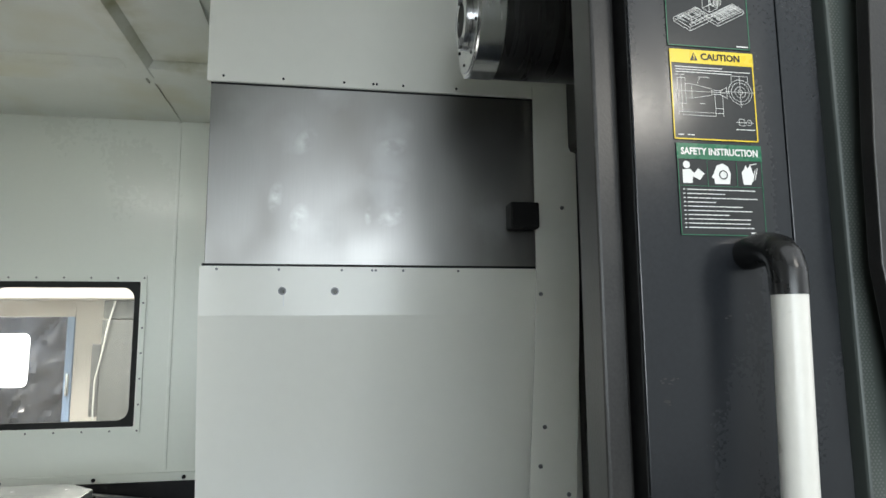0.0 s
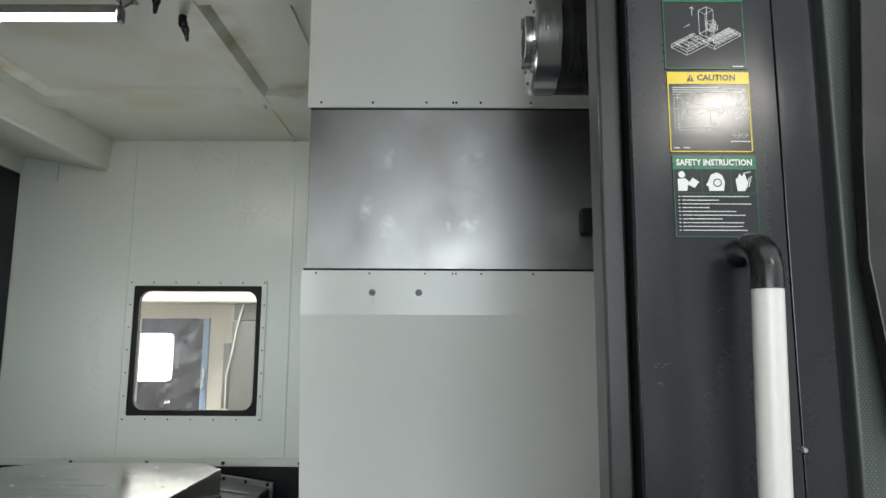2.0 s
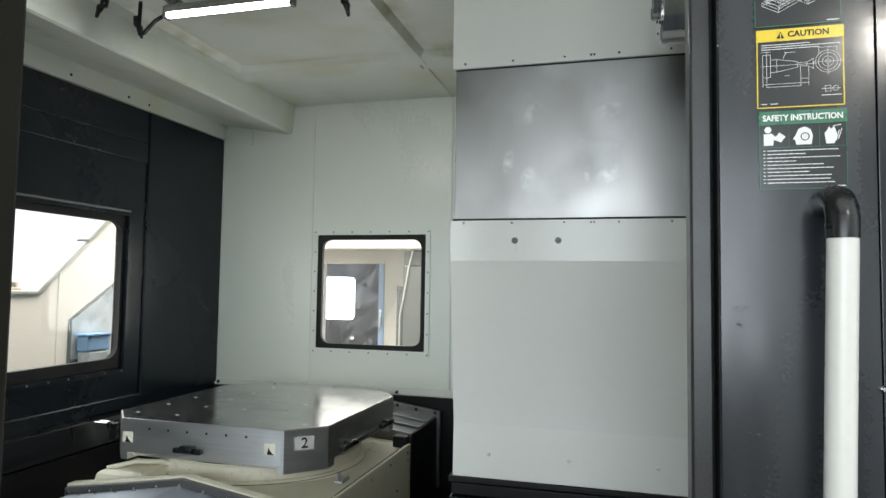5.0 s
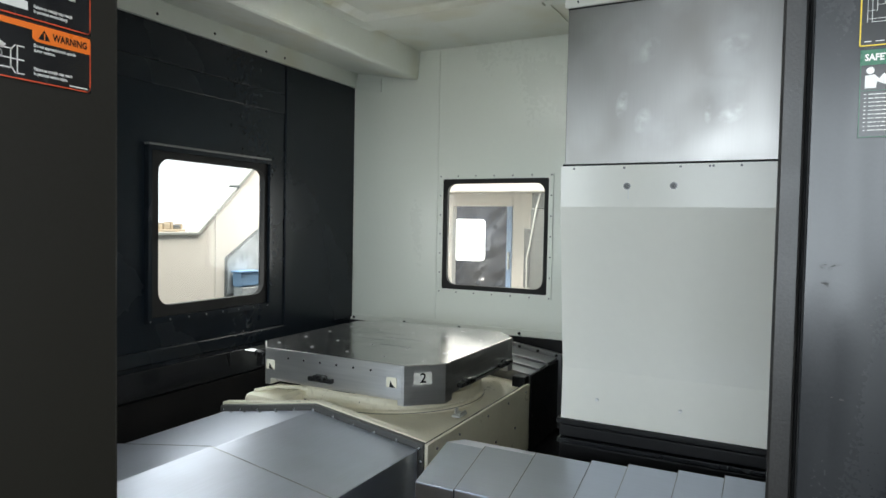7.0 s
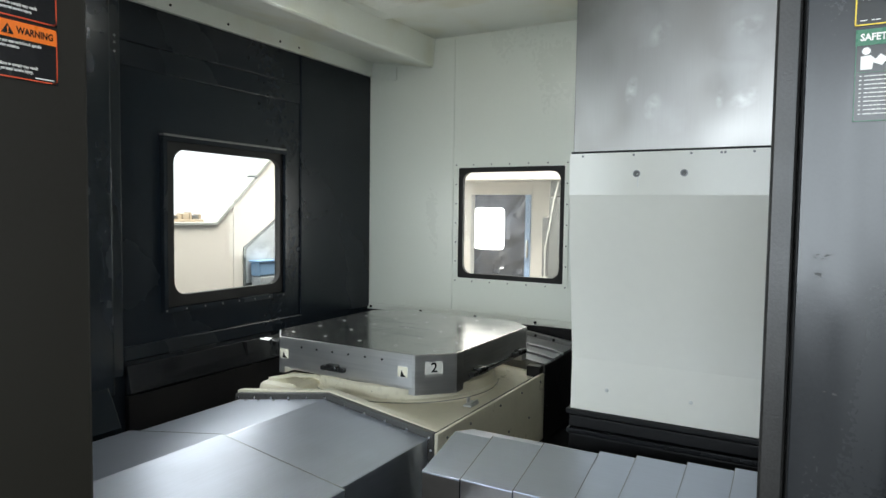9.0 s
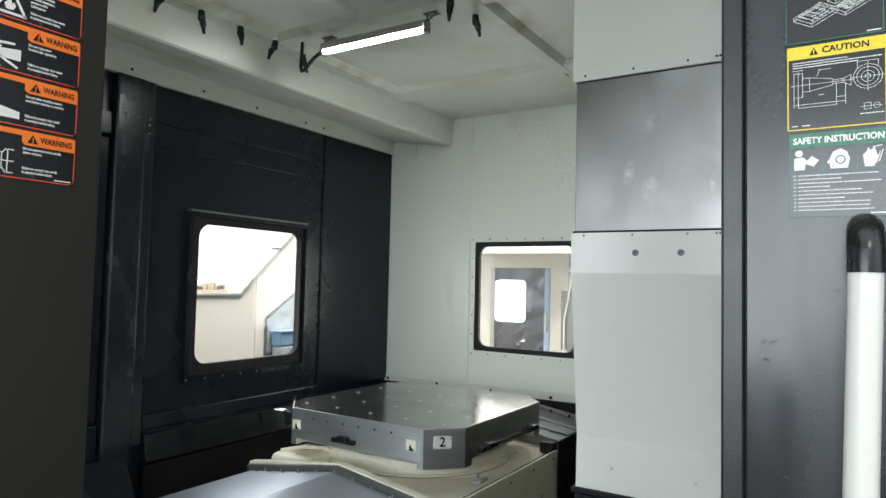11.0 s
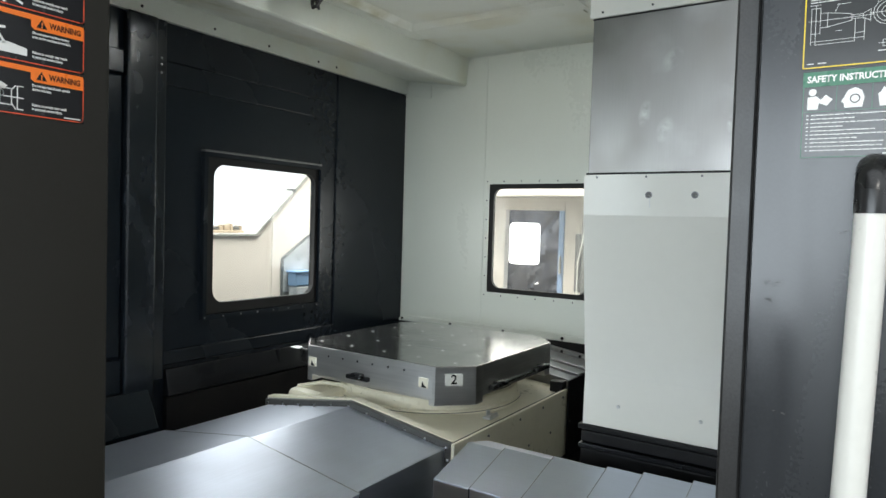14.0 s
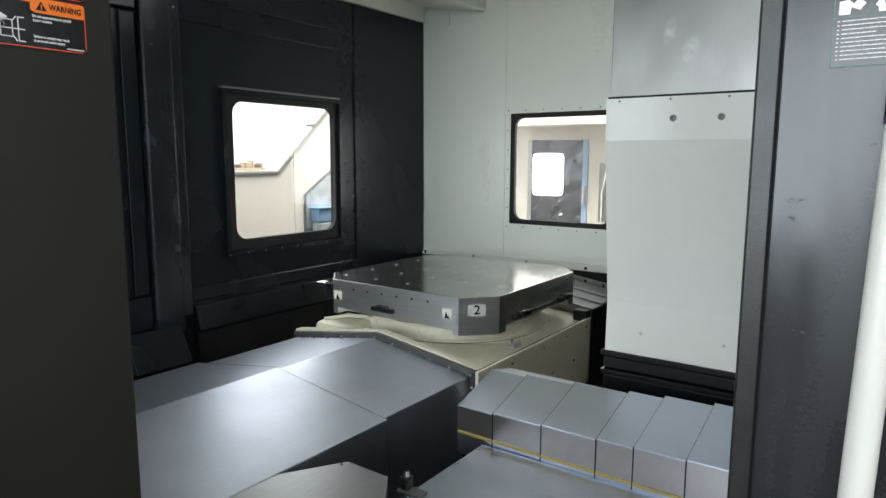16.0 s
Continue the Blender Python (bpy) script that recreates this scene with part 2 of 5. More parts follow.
def add_smudges(m, scale, amount, lighter):
    """Sparse wiped patches: rougher and slightly paler than the steel round them."""
    nt = m.node_tree
    p = nt.nodes["Principled BSDF"]
    tc = nt.nodes.new("ShaderNodeTexCoord")
    wob = nt.nodes.new("ShaderNodeTexNoise")
    wob.inputs["Scale"].default_value = 14
    vm = nt.nodes.new("ShaderNodeVectorMath")
    vm.operation = "MULTIPLY_ADD"
    vm.inputs[1].default_value = (0.09, 0.09, 0.09)
    nt.links.new(tc.outputs["Object"], wob.inputs["Vector"])
    nt.links.new(wob.outputs["Color"], vm.inputs[0])
    nt.links.new(tc.outputs["Object"], vm.inputs[2])
    vo = nt.nodes.new("ShaderNodeTexVoronoi")
    vo.inputs["Scale"].default_value = scale
    nt.links.new(vm.outputs[0], vo.inputs["Vector"])
    r = nt.nodes.new("ShaderNodeMapRange")
    r.inputs[1].default_value, r.inputs[2].default_value = 0.12, 0.34
    r.inputs[3].default_value, r.inputs[4].default_value = amount, 0.0
    nt.links.new(vo.outputs["Distance"], r.inputs[0])
    for name, gain in (("Roughness", 0.16), ("Base Color", lighter)):
        src = p.inputs[name].links[0].from_socket
        if name == "Roughness":
            a = nt.nodes.new("ShaderNodeMath")
            a.operation = "MULTIPLY_ADD"
            a.inputs[1].default_value = gain
            nt.links.new(r.outputs[0], a.inputs[0])
            nt.links.new(src, a.inputs[2])
            nt.links.new(a.outputs[0], p.inputs[name])
        else:
            x = nt.nodes.new("ShaderNodeMix")
            x.data_type = "RGBA"
            nt.links.new(r.outputs[0], x.inputs[0])
            nt.links.new(src, x.inputs[6])
            x.inputs[7].default_value = (*gain, 1)
            nt.links.new(x.outputs[2], p.inputs[name])


add_smudges(M_STEEL, 4.5, 0.25, (0.52, 0.52, 0.52))


def add_wipes(m, marks, colour):
    """Hand-sized wiped marks on the steel: x, z, half width, half height, lean in degrees."""
    nt = m.node_tree
    p = nt.nodes["Principled BSDF"]
    geo = nt.nodes.new("ShaderNodeNewGeometry")
    fine = nt.nodes.new("ShaderNodeTexNoise")
    fine.inputs["Scale"].default_value = 26
    fine.inputs["Detail"].default_value = 4
    nt.links.new(geo.outputs["Position"], fine.inputs["Vector"])
    total = None
    for x, z, w, h, lean in marks:
        mp = nt.nodes.new("ShaderNodeMapping")
        mp.vector_type = "TEXTURE"
        mp.inputs["Location"].default_value = (x, 1.965, z)
        mp.inputs["Rotation"].default_value = (0, math.radians(lean), 0)
        mp.inputs["Scale"].default_value = (w, 1.0, h)
        nt.links.new(geo.outputs["Position"], mp.inputs["Vector"])
        ln = nt.nodes.new("ShaderNodeVectorMath")
        ln.operation = "LENGTH"
        nt.links.new(mp.outputs[0], ln.inputs[0])
        r = nt.nodes.new("ShaderNodeMapRange")
        r.inputs[1].default_value, r.inputs[2].default_value = 0.2, 1.0
        r.inputs[3].default_value, r.inputs[4].default_value = 1.0, 0.0
        nt.links.new(ln.outputs["Value"], r.inputs[0])
        if total is None:
            total = r.outputs[0]
        else:
            a = nt.nodes.new("ShaderNodeMath")
            a.operation = "MAXIMUM"
            nt.links.new(total, a.inputs[0])
            nt.links.new(r.outputs[0], a.inputs[1])
            total = a.outputs[0]
    g = nt.nodes.new("ShaderNodeMapRange")
    g.inputs[1].default_value, g.inputs[2].default_value = 0.38, 0.62
    nt.links.new(fine.outputs[0], g.inputs[0])
    f = nt.nodes.new("ShaderNodeMath")
    f.operation = "MULTIPLY"
    nt.links.new(total, f.inputs[0])
    nt.links.new(g.outputs[0], f.inputs[1])
    x = nt.nodes.new("ShaderNodeMix")
    x.data_type = "RGBA"
    nt.links.new(f.outputs[0], x.inputs[0])
    nt.links.new(p.inputs["Base Color"].links[0].from_socket, x.inputs[6])
    x.inputs[7].default_value = (*colour, 1)
    nt.links.new(x.outputs[2], p.inputs["Base Color"])


add_wipes(M_STEEL, ((-0.07, 2.14, 0.030, 0.048, 35), (0.18, 2.135, 0.050, 0.030, -15), (-0.15, 1.975, 0.022, 0.05, 10), (-0.085, 1.92, 0.028, 0.045, 20),
                    (0.175, 1.925, 0.055, 0.030, -25), (0.11, 1.93, 0.012, 0.035, 0)), (0.46, 0.455, 0.45))


def add_oil_bands(m, bands, colour):
    """Olive oil that has crept along ceiling seams: x, y0, y1, half width of each."""
    nt = m.node_tree
    p = nt.nodes["Principled BSDF"]
    geo = nt.nodes.new("ShaderNodeNewGeometry")
    n = nt.nodes.new("ShaderNodeTexNoise")
    n.inputs["Scale"].default_value = 7
    n.inputs["Detail"].default_value = 4
    nt.links.new(geo.outputs["Position"], n.inputs["Vector"])
    patch = nt.nodes.new("ShaderNodeMapRange")
    patch.inputs[1].default_value, patch.inputs[2].default_value = 0.38, 0.66
    nt.links.new(n.outputs[0], patch.inputs[0])
    total = None
    for x, y0, y1, w in bands:
        mp = nt.nodes.new("ShaderNodeMapping")
        mp.vector_type = "TEXTURE"
        mp.inputs["Location"].default_value = (x, (y0 + y1) / 2, ZC_STAIN)
        mp.inputs["Scale"].default_value = (w, (y1 - y0) / 2, 1.0)
        nt.links.new(geo.outputs["Position"], mp.inputs["Vector"])
        ln = nt.nodes.new("ShaderNodeVectorMath")
        ln.operation = "LENGTH"
        nt.links.new(mp.outputs[0], ln.inputs[0])
        g = nt.nodes.new("ShaderNodeMapRange")
        g.inputs[1].default_value, g.inputs[2].default_value = 0.15, 1.0
        g.inputs[3].default_value, g.inputs[4].default_value = 0.8, 0.0
        nt.links.new(ln.outputs["Value"], g.inputs[0])
        if total is None:
            total = g.outputs[0]
        else:
            a = nt.nodes.new("ShaderNodeMath")
            a.operation = "MAXIMUM"
            nt.links.new(total, a.inputs[0])
            nt.links.new(g.outputs[0], a.inputs[1])
            total = a.outputs[0]
    f = nt.nodes.new("ShaderNodeMath")
    f.operation = "MULTIPLY"
    nt.links.new(total, f.inputs[0])
    nt.links.new(patch.outputs[0], f.inputs[1])
    mx = nt.nodes.new("ShaderNodeMix")
    mx.data_type = "RGBA"
    nt.links.new(f.outputs[0], mx.inputs[0])
    nt.links.new(p.inputs["Base Color"].links[0].from_socket, mx.inputs[6])
    mx.inputs[7].default_value = (*colour, 1)
    nt.links.new(mx.outputs[2], p.inputs["Base Color"])


ZC_STAIN = 2.72
add_oil_bands(M_CEIL, ((-1.77, 0.9, 2.2, 0.10), (-1.79, 2.1, 2.95, 0.05), (-1.6, 1.90, 2.0, 0.30), (-0.74, 1.5, 3.1, 0.10), (-0.5, 2.75, 3.0, 0.35),
                       (-1.70, 1.42, 1.60, 0.16), (-2.1, 1.0, 2.4, 0.10), (-0.95, 1.6, 1.8, 0.12)), (0.36, 0.35, 0.16))

# ---- mesh helpers ----


def finish(name, bm, material, smooth=False):
    """Turns a bmesh in world places into an object whose origin is its middle."""
    bmesh.ops.recalc_face_normals(bm, faces=bm.faces)
    vs = [v.co for v in bm.verts]
    lo = Vector([min(c[i] for c in vs) for i in range(3)])
    hi = Vector([max(c[i] for c in vs) for i in range(3)])
    mid = (lo + hi) / 2
    bmesh.ops.translate(bm, verts=bm.verts, vec=-mid)
    me = bpy.data.meshes.new(name)
    bm.to_mesh(me)
    bm.free()
    if smooth:
        for poly in me.polygons:
            poly.use_smooth = True
        me.set_sharp_from_angle(angle=radians(35))
    me.materials.append(material)
    ob = new(name, me)
    ob.location = mid
    return ob


def part(name, bm, material, parent, label="", smooth=False):
    ob = finish(name, bm, material, smooth)
    ob.parent = parent
    w = Matrix.Translation(parent.location)
    if parent.parent:
        w = Matrix.Translation(parent["at"])
    ob.matrix_parent_inverse = w.inverted()
    ob["at"] = tuple(ob.location)
    if label:
        tagged(ob, label)
    return ob


def thing(name, at, label, category, group="", kind=""):
    ob = new(name)
    ob.location = at
    ob.empty_display_size = 0.1
    return tagged(ob, label, category, group, kind)


def whole(name, bm, material, label, category, kind="", group="", smooth=False):
    return tagged(finish(name, bm, material, smooth), label, category, group, kind)


def box(x0, x1, y0, y1, z0, z1, bevel=0.0, bm=None, seg=2):
    b = bmesh.new()
    bmesh.ops.create_cube(b, size=1)
    bmesh.ops.scale(b, vec=(x1 - x0, y1 - y0, z1 - z0), verts=b.verts)
    bmesh.ops.translate(b, vec=((x0 + x1) / 2, (y0 + y1) / 2, (z0 + z1) / 2), verts=b.verts)
    if bevel:
        bmesh.ops.bevel(b, geom=b.edges[:], offset=bevel, segments=seg, affect="EDGES", profile=0.5)
    return b if bm is None else merge(bm, b)


def merge(bm, other):
    me = bpy.data.meshes.new("tmp")
    other.to_mesh(me)
    other.free()
    bm.from_mesh(me)
    bpy.data.meshes.remove(me)
    return bm


def extrude(points, axis, a, b, bevel=0.0):
    """A prism: points are (u, v) in the two other axes in x, y, z order; from a to b along axis."""
    bm = bmesh.new()
    order = {"x": lambda u, v, w: (w, u, v), "y": lambda u, v, w: (u, w, v), "z": lambda u, v, w: (u, v, w)}[axis]
    lo = [bm.verts.new(order(u, v, a)) for u, v in points]
    hi = [bm.verts.new(order(u, v, b)) for u, v in points]
    n = len(points)
    bm.faces.new(lo)
    bm.faces.new(hi[::-1])
    for i in range(n):
        bm.faces.new((lo[i], lo[(i + 1) % n], hi[(i + 1) % n], hi[i]))
    if bevel:
        bmesh.ops.recalc_face_normals(bm, faces=bm.faces)
        bmesh.ops.bevel(bm, geom=bm.edges[:], offset=bevel, segments=2, affect="EDGES", profile=0.5)
    return bm


def rounded(u0, u1, v0, v1, r, n=6):
    pts = []
    for cu, cv, s in ((u1 - r, v1 - r, 0), (u0 + r, v1 - r, 90), (u0 + r, v0 + r, 180), (u1 - r, v0 + r, 270)):
        for i in range(n + 1):
            a = radians(s + 90 * i / n)
            pts.append((cu + r * math.cos(a), cv + r * math.sin(a)))
    return pts


def ring(outer, inner, axis, a, b):
    """A flat frame between two loops with as many points, from a to b along axis."""
    bm = bmesh.new()
    order = {"x": lambda u, v, w: (w, u, v), "y": lambda u, v, w: (u, w, v), "z": lambda u, v, w: (u, v, w)}[axis]
    n = len(outer)
    vs = [[bm.verts.new(order(u, v, w)) for u, v in loop] for loop in (outer, inner) for w in (a, b)]
    oa, ob_, ia, ib = vs
    for i in range(n):
        j = (i + 1) % n
        bm.faces.new((oa[i], oa[j], ob_[j], ob_[i]))
        bm.faces.new((ia[j], ia[i], ib[i], ib[j]))
        bm.faces.new((oa[j], oa[i], ia[i], ia[j]))
        bm.faces.new((ob_[i], ob_[j], ib[j], ib[i]))
    return bm


def rod(p, q, r0, r1=None, seg=24, bm=None):
    p, q = Vector(p), Vector(q)
    b = bmesh.new()
    bmesh.ops.create_cone(b, cap_ends=True, segments=seg, radius1=r0, radius2=r0 if r1 is None else r1, depth=(q - p).length)
    turn = (q - p).to_track_quat("Z", "Y").to_matrix().to_4x4()
    bmesh.ops.transform(b, matrix=Matrix.Translation((p + q) / 2) @ turn, verts=b.verts)
    return b if bm is None else merge(bm, b)


def lathe(profile, p, way, seg=48):
    """Turns (distance along, radius) pairs round the axis through p."""
    b = bmesh.new()
    turn = Matrix.Translation(p) @ Vector(way).to_track_quat("Z", "Y").to_matrix().to_4x4()
    loops = []
    for d, r in profile:
        loops.append([b.verts.new(turn @ Vector((r * math.cos(2 * math.pi * i / seg), r * math.sin(2 * math.pi * i / seg), d))) for i in range(seg)])
    for k in range(len(loops) - 1):
        for i in range(seg):
            j = (i + 1) % seg
            b.faces.new((loops[k][i], loops[k][j], loops[k + 1][j], loops[k + 1][i]))
    b.faces.new(loops[0][::-1])
    b.faces.new(loops[-1])
    return b


def pipe(points, r, seg=12):
    """A tube that follows points."""
    b = bmesh.new()
    pts = [Vector(p) for p in points]
    loops = []
    for i, p in enumerate(pts):
        d = (pts[min(i + 1, len(pts) - 1)] - pts[max(i - 1, 0)]).normalized()
        turn = d.to_track_quat("Z", "Y").to_matrix()
        loops.append([b.verts.new(p + turn @ Vector((r * math.cos(2 * math.pi * k / seg), r * math.sin(2 * math.pi * k / seg), 0))) for k in range(seg)])
    for a, c in zip(loops, loops[1:]):
        best = min(range(seg), key=lambda s: sum((a[k].co - c[(k + s) % seg].co).length for k in range(0, seg, 3)))
        for k in range(seg):
            b.faces.new((a[k], a[(k + 1) % seg], c[(k + 1 + best) % seg], c[(k + best) % seg]))
    b.faces.new(loops[0][::-1])
    b.faces.new(loops[-1])
    return b


def lettering(name, body, size, m, parent, material=None, align="LEFT", wide=0.0, squeeze=1.0):
    """Words with the built-in font in the local xy plane of m."""
    cu = bpy.data.curves.new("words", "FONT")
    cu.body, cu.size, cu.align_x, cu.align_y, cu.offset = body, size, align, "CENTER", wide
    cu.resolution_u = 2
    tmp = new("words", cu)
    bpy.context.view_layer.update()
    me = bpy.data.meshes.new_from_object(tmp)
    bpy.data.objects.remove(tmp)
    bm = bmesh.new()
    bm.from_mesh(me)
    bpy.data.meshes.remove(me)
    bmesh.ops.transform(bm, matrix=m @ Matrix.Diagonal((squeeze, 1, 1, 1)), verts=bm.verts)
    return part(name, bm, material or M_WHITE_INK, parent)


BOLT_MESH = {}


def bolt(p, way, parent, r=0.006, h=0.004, material=None):
    """A small button-head screw; screws of one size share a mesh."""
    key = (r, h, (material or M_BOLT).name)
    if key not in BOLT_MESH:
        b = lathe([(-0.002, r), (h * 0.5, r), (h, r * 0.6)], (0, 0, 0), (0, 0, 1), 10)
        bmesh.ops.recalc_face_normals(b, faces=b.faces)
        me = bpy.data.meshes.new("bolt")
        b.to_mesh(me)
        b.free()
        me.materials.append(material or M_BOLT)
        BOLT_MESH[key] = me
    ob = new("bolt", BOLT_MESH[key])
    m = Matrix.Translation(p) @ Vector(way).to_track_quat("Z", "Y").to_matrix().to_4x4()
    ob.parent = parent
    ob.matrix_parent_inverse = Matrix.Translation(parent["at"] if parent.parent else parent.location).inverted()
    ob.matrix_basis = m
    return ob

# ---- structure ----
XL, YB, ZC = -2.412, 3.675, 2.735          # black side wall, white back wall, ceiling
WB = (-1.652, -0.981, 1.18, 1.845)          # glass of the back window: x0 x1 z0 z1
WL = (2.022, 2.762, 1.145, 1.876)            # glass of the side window: y0 y1 z0 z1

floor = whole("floor", box(-9, 8, -8, 10, -0.1, 0), M_CONCRETE, "brownish painted concrete factory floor", "floor", "structure")

# white back wall, with its window opening
bm = box(XL - 0.06, WB[0] - 0.035, YB, YB + 0.05, 0.88, ZC)
box(WB[1] + 0.035, 1.7, YB, YB + 0.05, 0.88, ZC, bm=bm)
box(WB[0] - 0.035, WB[1] + 0.035, YB, YB + 0.05, 0.88, WB[2] - 0.035, bm=bm)
box(WB[0] - 0.035, WB[1] + 0.035, YB, YB + 0.05, WB[3] + 0.035, ZC, bm=bm)
wall_back = whole("wall_back", bm, M_WHITE, "white enamelled sheet metal back wall of the machine", "wall", "structure")
for x in (-0.795, -1.73):
    part("seam_strip", box(x - 0.008, x + 0.008, YB - 0.006, YB, 0.93, 2.72, 0.002), M_WHITE, wall_back)
part("bottom_flange", box(XL, 1.6, YB - 0.012, YB - 0.001, 0.882, 0.925, 0.003), M_WHITE, wall_back)
for i in range(7):
    bolt((-2.38 + 0.42 * i, YB - 0.013, 0.900), (0, -1, 0), wall_back, 0.010, 0.008, M_RUBBER)
bm = box(XL - 0.05, 1.6, YB - 0.02, YB + 0.05, 0.0, 0.88)
whole("wall_base", bm, M_PIT, "black oily lower wall behind the way covers", "wall", "structure")

win = thing("window_1", (-1.318, YB, 1.5), "square window with white bolted flange and black gasket", "window", kind="structure")
part("flange", ring(rounded(-1.710, -0.922, 1.116, 1.908, 0.004), rounded(WB[0] - 0.03, WB[1] + 0.03, WB[2] - 0.03, WB[3] + 0.03, 0.01), "y", YB - 0.008, YB - 0.001), M_WHITE, win)
part("gasket", ring(rounded(WB[0] - 0.034, WB[1] + 0.034, WB[2] - 0.034, WB[3] + 0.034, 0.012), rounded(*WB, 0.06), "y", YB + 0.004, YB + 0.03), M_RUBBER, win)
pane = part("pane", extrude(rounded(WB[0] - 0.01, WB[1] + 0.01, WB[2] - 0.01, WB[3] + 0.01, 0.06), "y", YB + 0.012, YB + 0.018), M_HAZED, win)
pane.visible_shadow = False
for i in range(7):
    s = i / 6
    for p in ((-1.698 + 0.764 * s, 1.893), (-1.698 + 0.764 * s, 1.131), (-1.698, 1.131 + 0.762 * s), (-0.934, 1.131 + 0.762 * s)):
        bolt((p[0], YB - 0.008, p[1]), (0, -1, 0), win, 0.005, 0.004)

# black side wall, with its window opening and pressed panels
bm = box(XL - 0.05, XL, 0.30, WL[0] - 0.02, 0.0, 2.6)
box(XL - 0.05, XL, WL[1] + 0.02, YB - 0.001, 0.0, 2.6, bm=bm)
box(XL - 0.05, XL, WL[0] - 0.02, WL[1] + 0.02, 0.0, WL[2] - 0.02, bm=bm)
box(XL - 0.05, XL, WL[0] - 0.02, WL[1] + 0.02, WL[3] + 0.02, 2.6, bm=bm)
wall_left = whole("wall_left", bm, M_BLACK, "black enamelled steel side wall with pressed panels", "wall", "structure")
part("side_panel", box(XL, XL + 0.012, 2.945, YB - 0.006, 0.90, 2.53, 0.006), M_BLACK, wall_left)
part("header_panel", box(XL, XL + 0.010, 1.735, 2.938, 2.232, 2.345, 0.004), M_BLACK, wall_left, "scuffed black cross rail")
part("top_panel", box(XL, XL + 0.007, 1.735, 2.938, 2.348, 2.53, 0.003), M_BLACK, wall_left)
part("lower_rail", box(XL, XL + 0.022, 1.735, 2.945, 0.86, 0.935, 0.008), M_BLACK, wall_left)
part("pillar", box(XL, XL + 0.05, 1.52, 1.672, 0.72, 2.53, 0.012), M_PILLAR, wall_left, "scuffed glossy black pillar")
part("pillar_flange", box(XL, XL + 0.030, 1.676, 1.728, 0.80, 2.53, 0.005), M_PILLAR, wall_left)
part("cross_bar", box(XL, XL + 0.035, 1.20, 1.515, 2.235, 2.345, 0.008), M_BLACK, wall_left)
part("cross_bar", box(XL, XL + 0.035, 1.20, 1.515, 0.77, 0.93, 0.008), M_BLACK, wall_left)
part("pillar", box(XL, XL + 0.04, 1.02, 1.20, 0.72, 2.53, 0.012), M_PILLAR, wall_left)
part("slot_edge", box(XL, XL + 0.020, 1.44, 1.512, 0.94, 2.225, 0.004), M_BLACK, wall_left)
part("pillar_foot", extrude([(XL, 0.77), (XL + 0.05, 0.77), (XL + 0.14, 0.60), (XL, 0.60)], "y", 1.36, 1.64, 0.004), M_BLACK, wall_left, "flared black foot plate")
part("skirt", extrude([(XL, 0.84), (XL + 0.02, 0.84), (XL + 0.050, 0.715), (XL, 0.70)], "y", 1.75, YB - 0.03, 0.003), M_GLOSS, wall_left, "glossy black sloping skirt")
part("sump_edge", box(XL, XL + 0.030, 1.75, YB - 0.03, 0.35, 0.698, 0.003), M_PIT, wall_left, "black oily lower edge")
part("skirt_joint", box(XL + 0.021, XL + 0.040, 2.470, 2.474, 0.73, 0.838), M_PIT, wall_left)
for z in (2.35, 2.32, 2.28):
    bolt((XL + 0.030, 1.70, z), (1, 0, 0), wall_left, 0.006, 0.004)

win = thing("window_2", (XL, 2.369, 1.5), "square window in a raised black frame with rounded glass", "window", kind="structure")
part("frame", ring(rounded(1.95, 2.812, 1.062, 1.938, 0.006), rounded(1.972, 2.790, 1.088, 1.912, 0.006), "x", XL, XL + 0.030), M_BLACK, win)
part("drip_rail", box(XL + 0.001, XL + 0.040, 1.946, 2.79, 1.934, 1.944, 0.003), M_BOLT, win, "dusty grey top edge of the frame")
part("gasket", ring(rounded(1.973, 2.789, 1.090, 1.911, 0.02), rounded(*WL, 0.07), "x", XL - 0.02, XL + 0.010), M_RUBBER, win)
pane = part("pane", extrude(rounded(WL[0] - 0.01, WL[1] + 0.01, WL[2] - 0.01, WL[3] + 0.01, 0.07), "x", XL - 0.012, XL - 0.006), M_GLASS, win)
pane.visible_shadow = False
for i in range(8):
    bolt((XL + 0.030, 1.962 + 0.116 * i, 1.075), (1, 0, 0), win, 0.005, 0.003)

# ceiling with its ribs and the stepped soffit over the black wall
bm = box(XL - 0.06, 1.7, 0.86, YB + 0.05, ZC, ZC + 0.04)
merge(bm, extrude([(XL - 0.05, 2.532), (XL + 0.025, 2.532), (XL + 0.025, 2.632), (-1.905, 2.549), (-1.893, 2.556), (-1.89, 2.57),
                   (-1.875, ZC - 0.002), (XL - 0.05, ZC - 0.002)], "y", 0.862, YB - 0.002))
merge(bm, extrude([(XL + 0.001, 2.532), (-2.20, 2.486), (-2.18, 2.49), (-2.18, 2.58), (XL + 0.001, 2.60)], "y", 3.662, YB - 0.002))
RIB = ZC - 0.030
merge(bm, extrude([(-0.845, RIB), (-0.765, RIB), (-0.735, ZC - 0.001), (-0.855, ZC - 0.001)], "y", 0.87, 3.00))
merge(bm, extrude([(-1.93, RIB), (-1.80, RIB), (-1.76, ZC - 0.001), (-1.93, ZC - 0.001)], "y", 0.87, 3.00))
merge(bm, extrude([(-1.37, RIB + 0.012), (-1.31, RIB + 0.012), (-1.29, ZC - 0.001), (-1.39, ZC - 0.001)], "y", 0.87, 1.96))
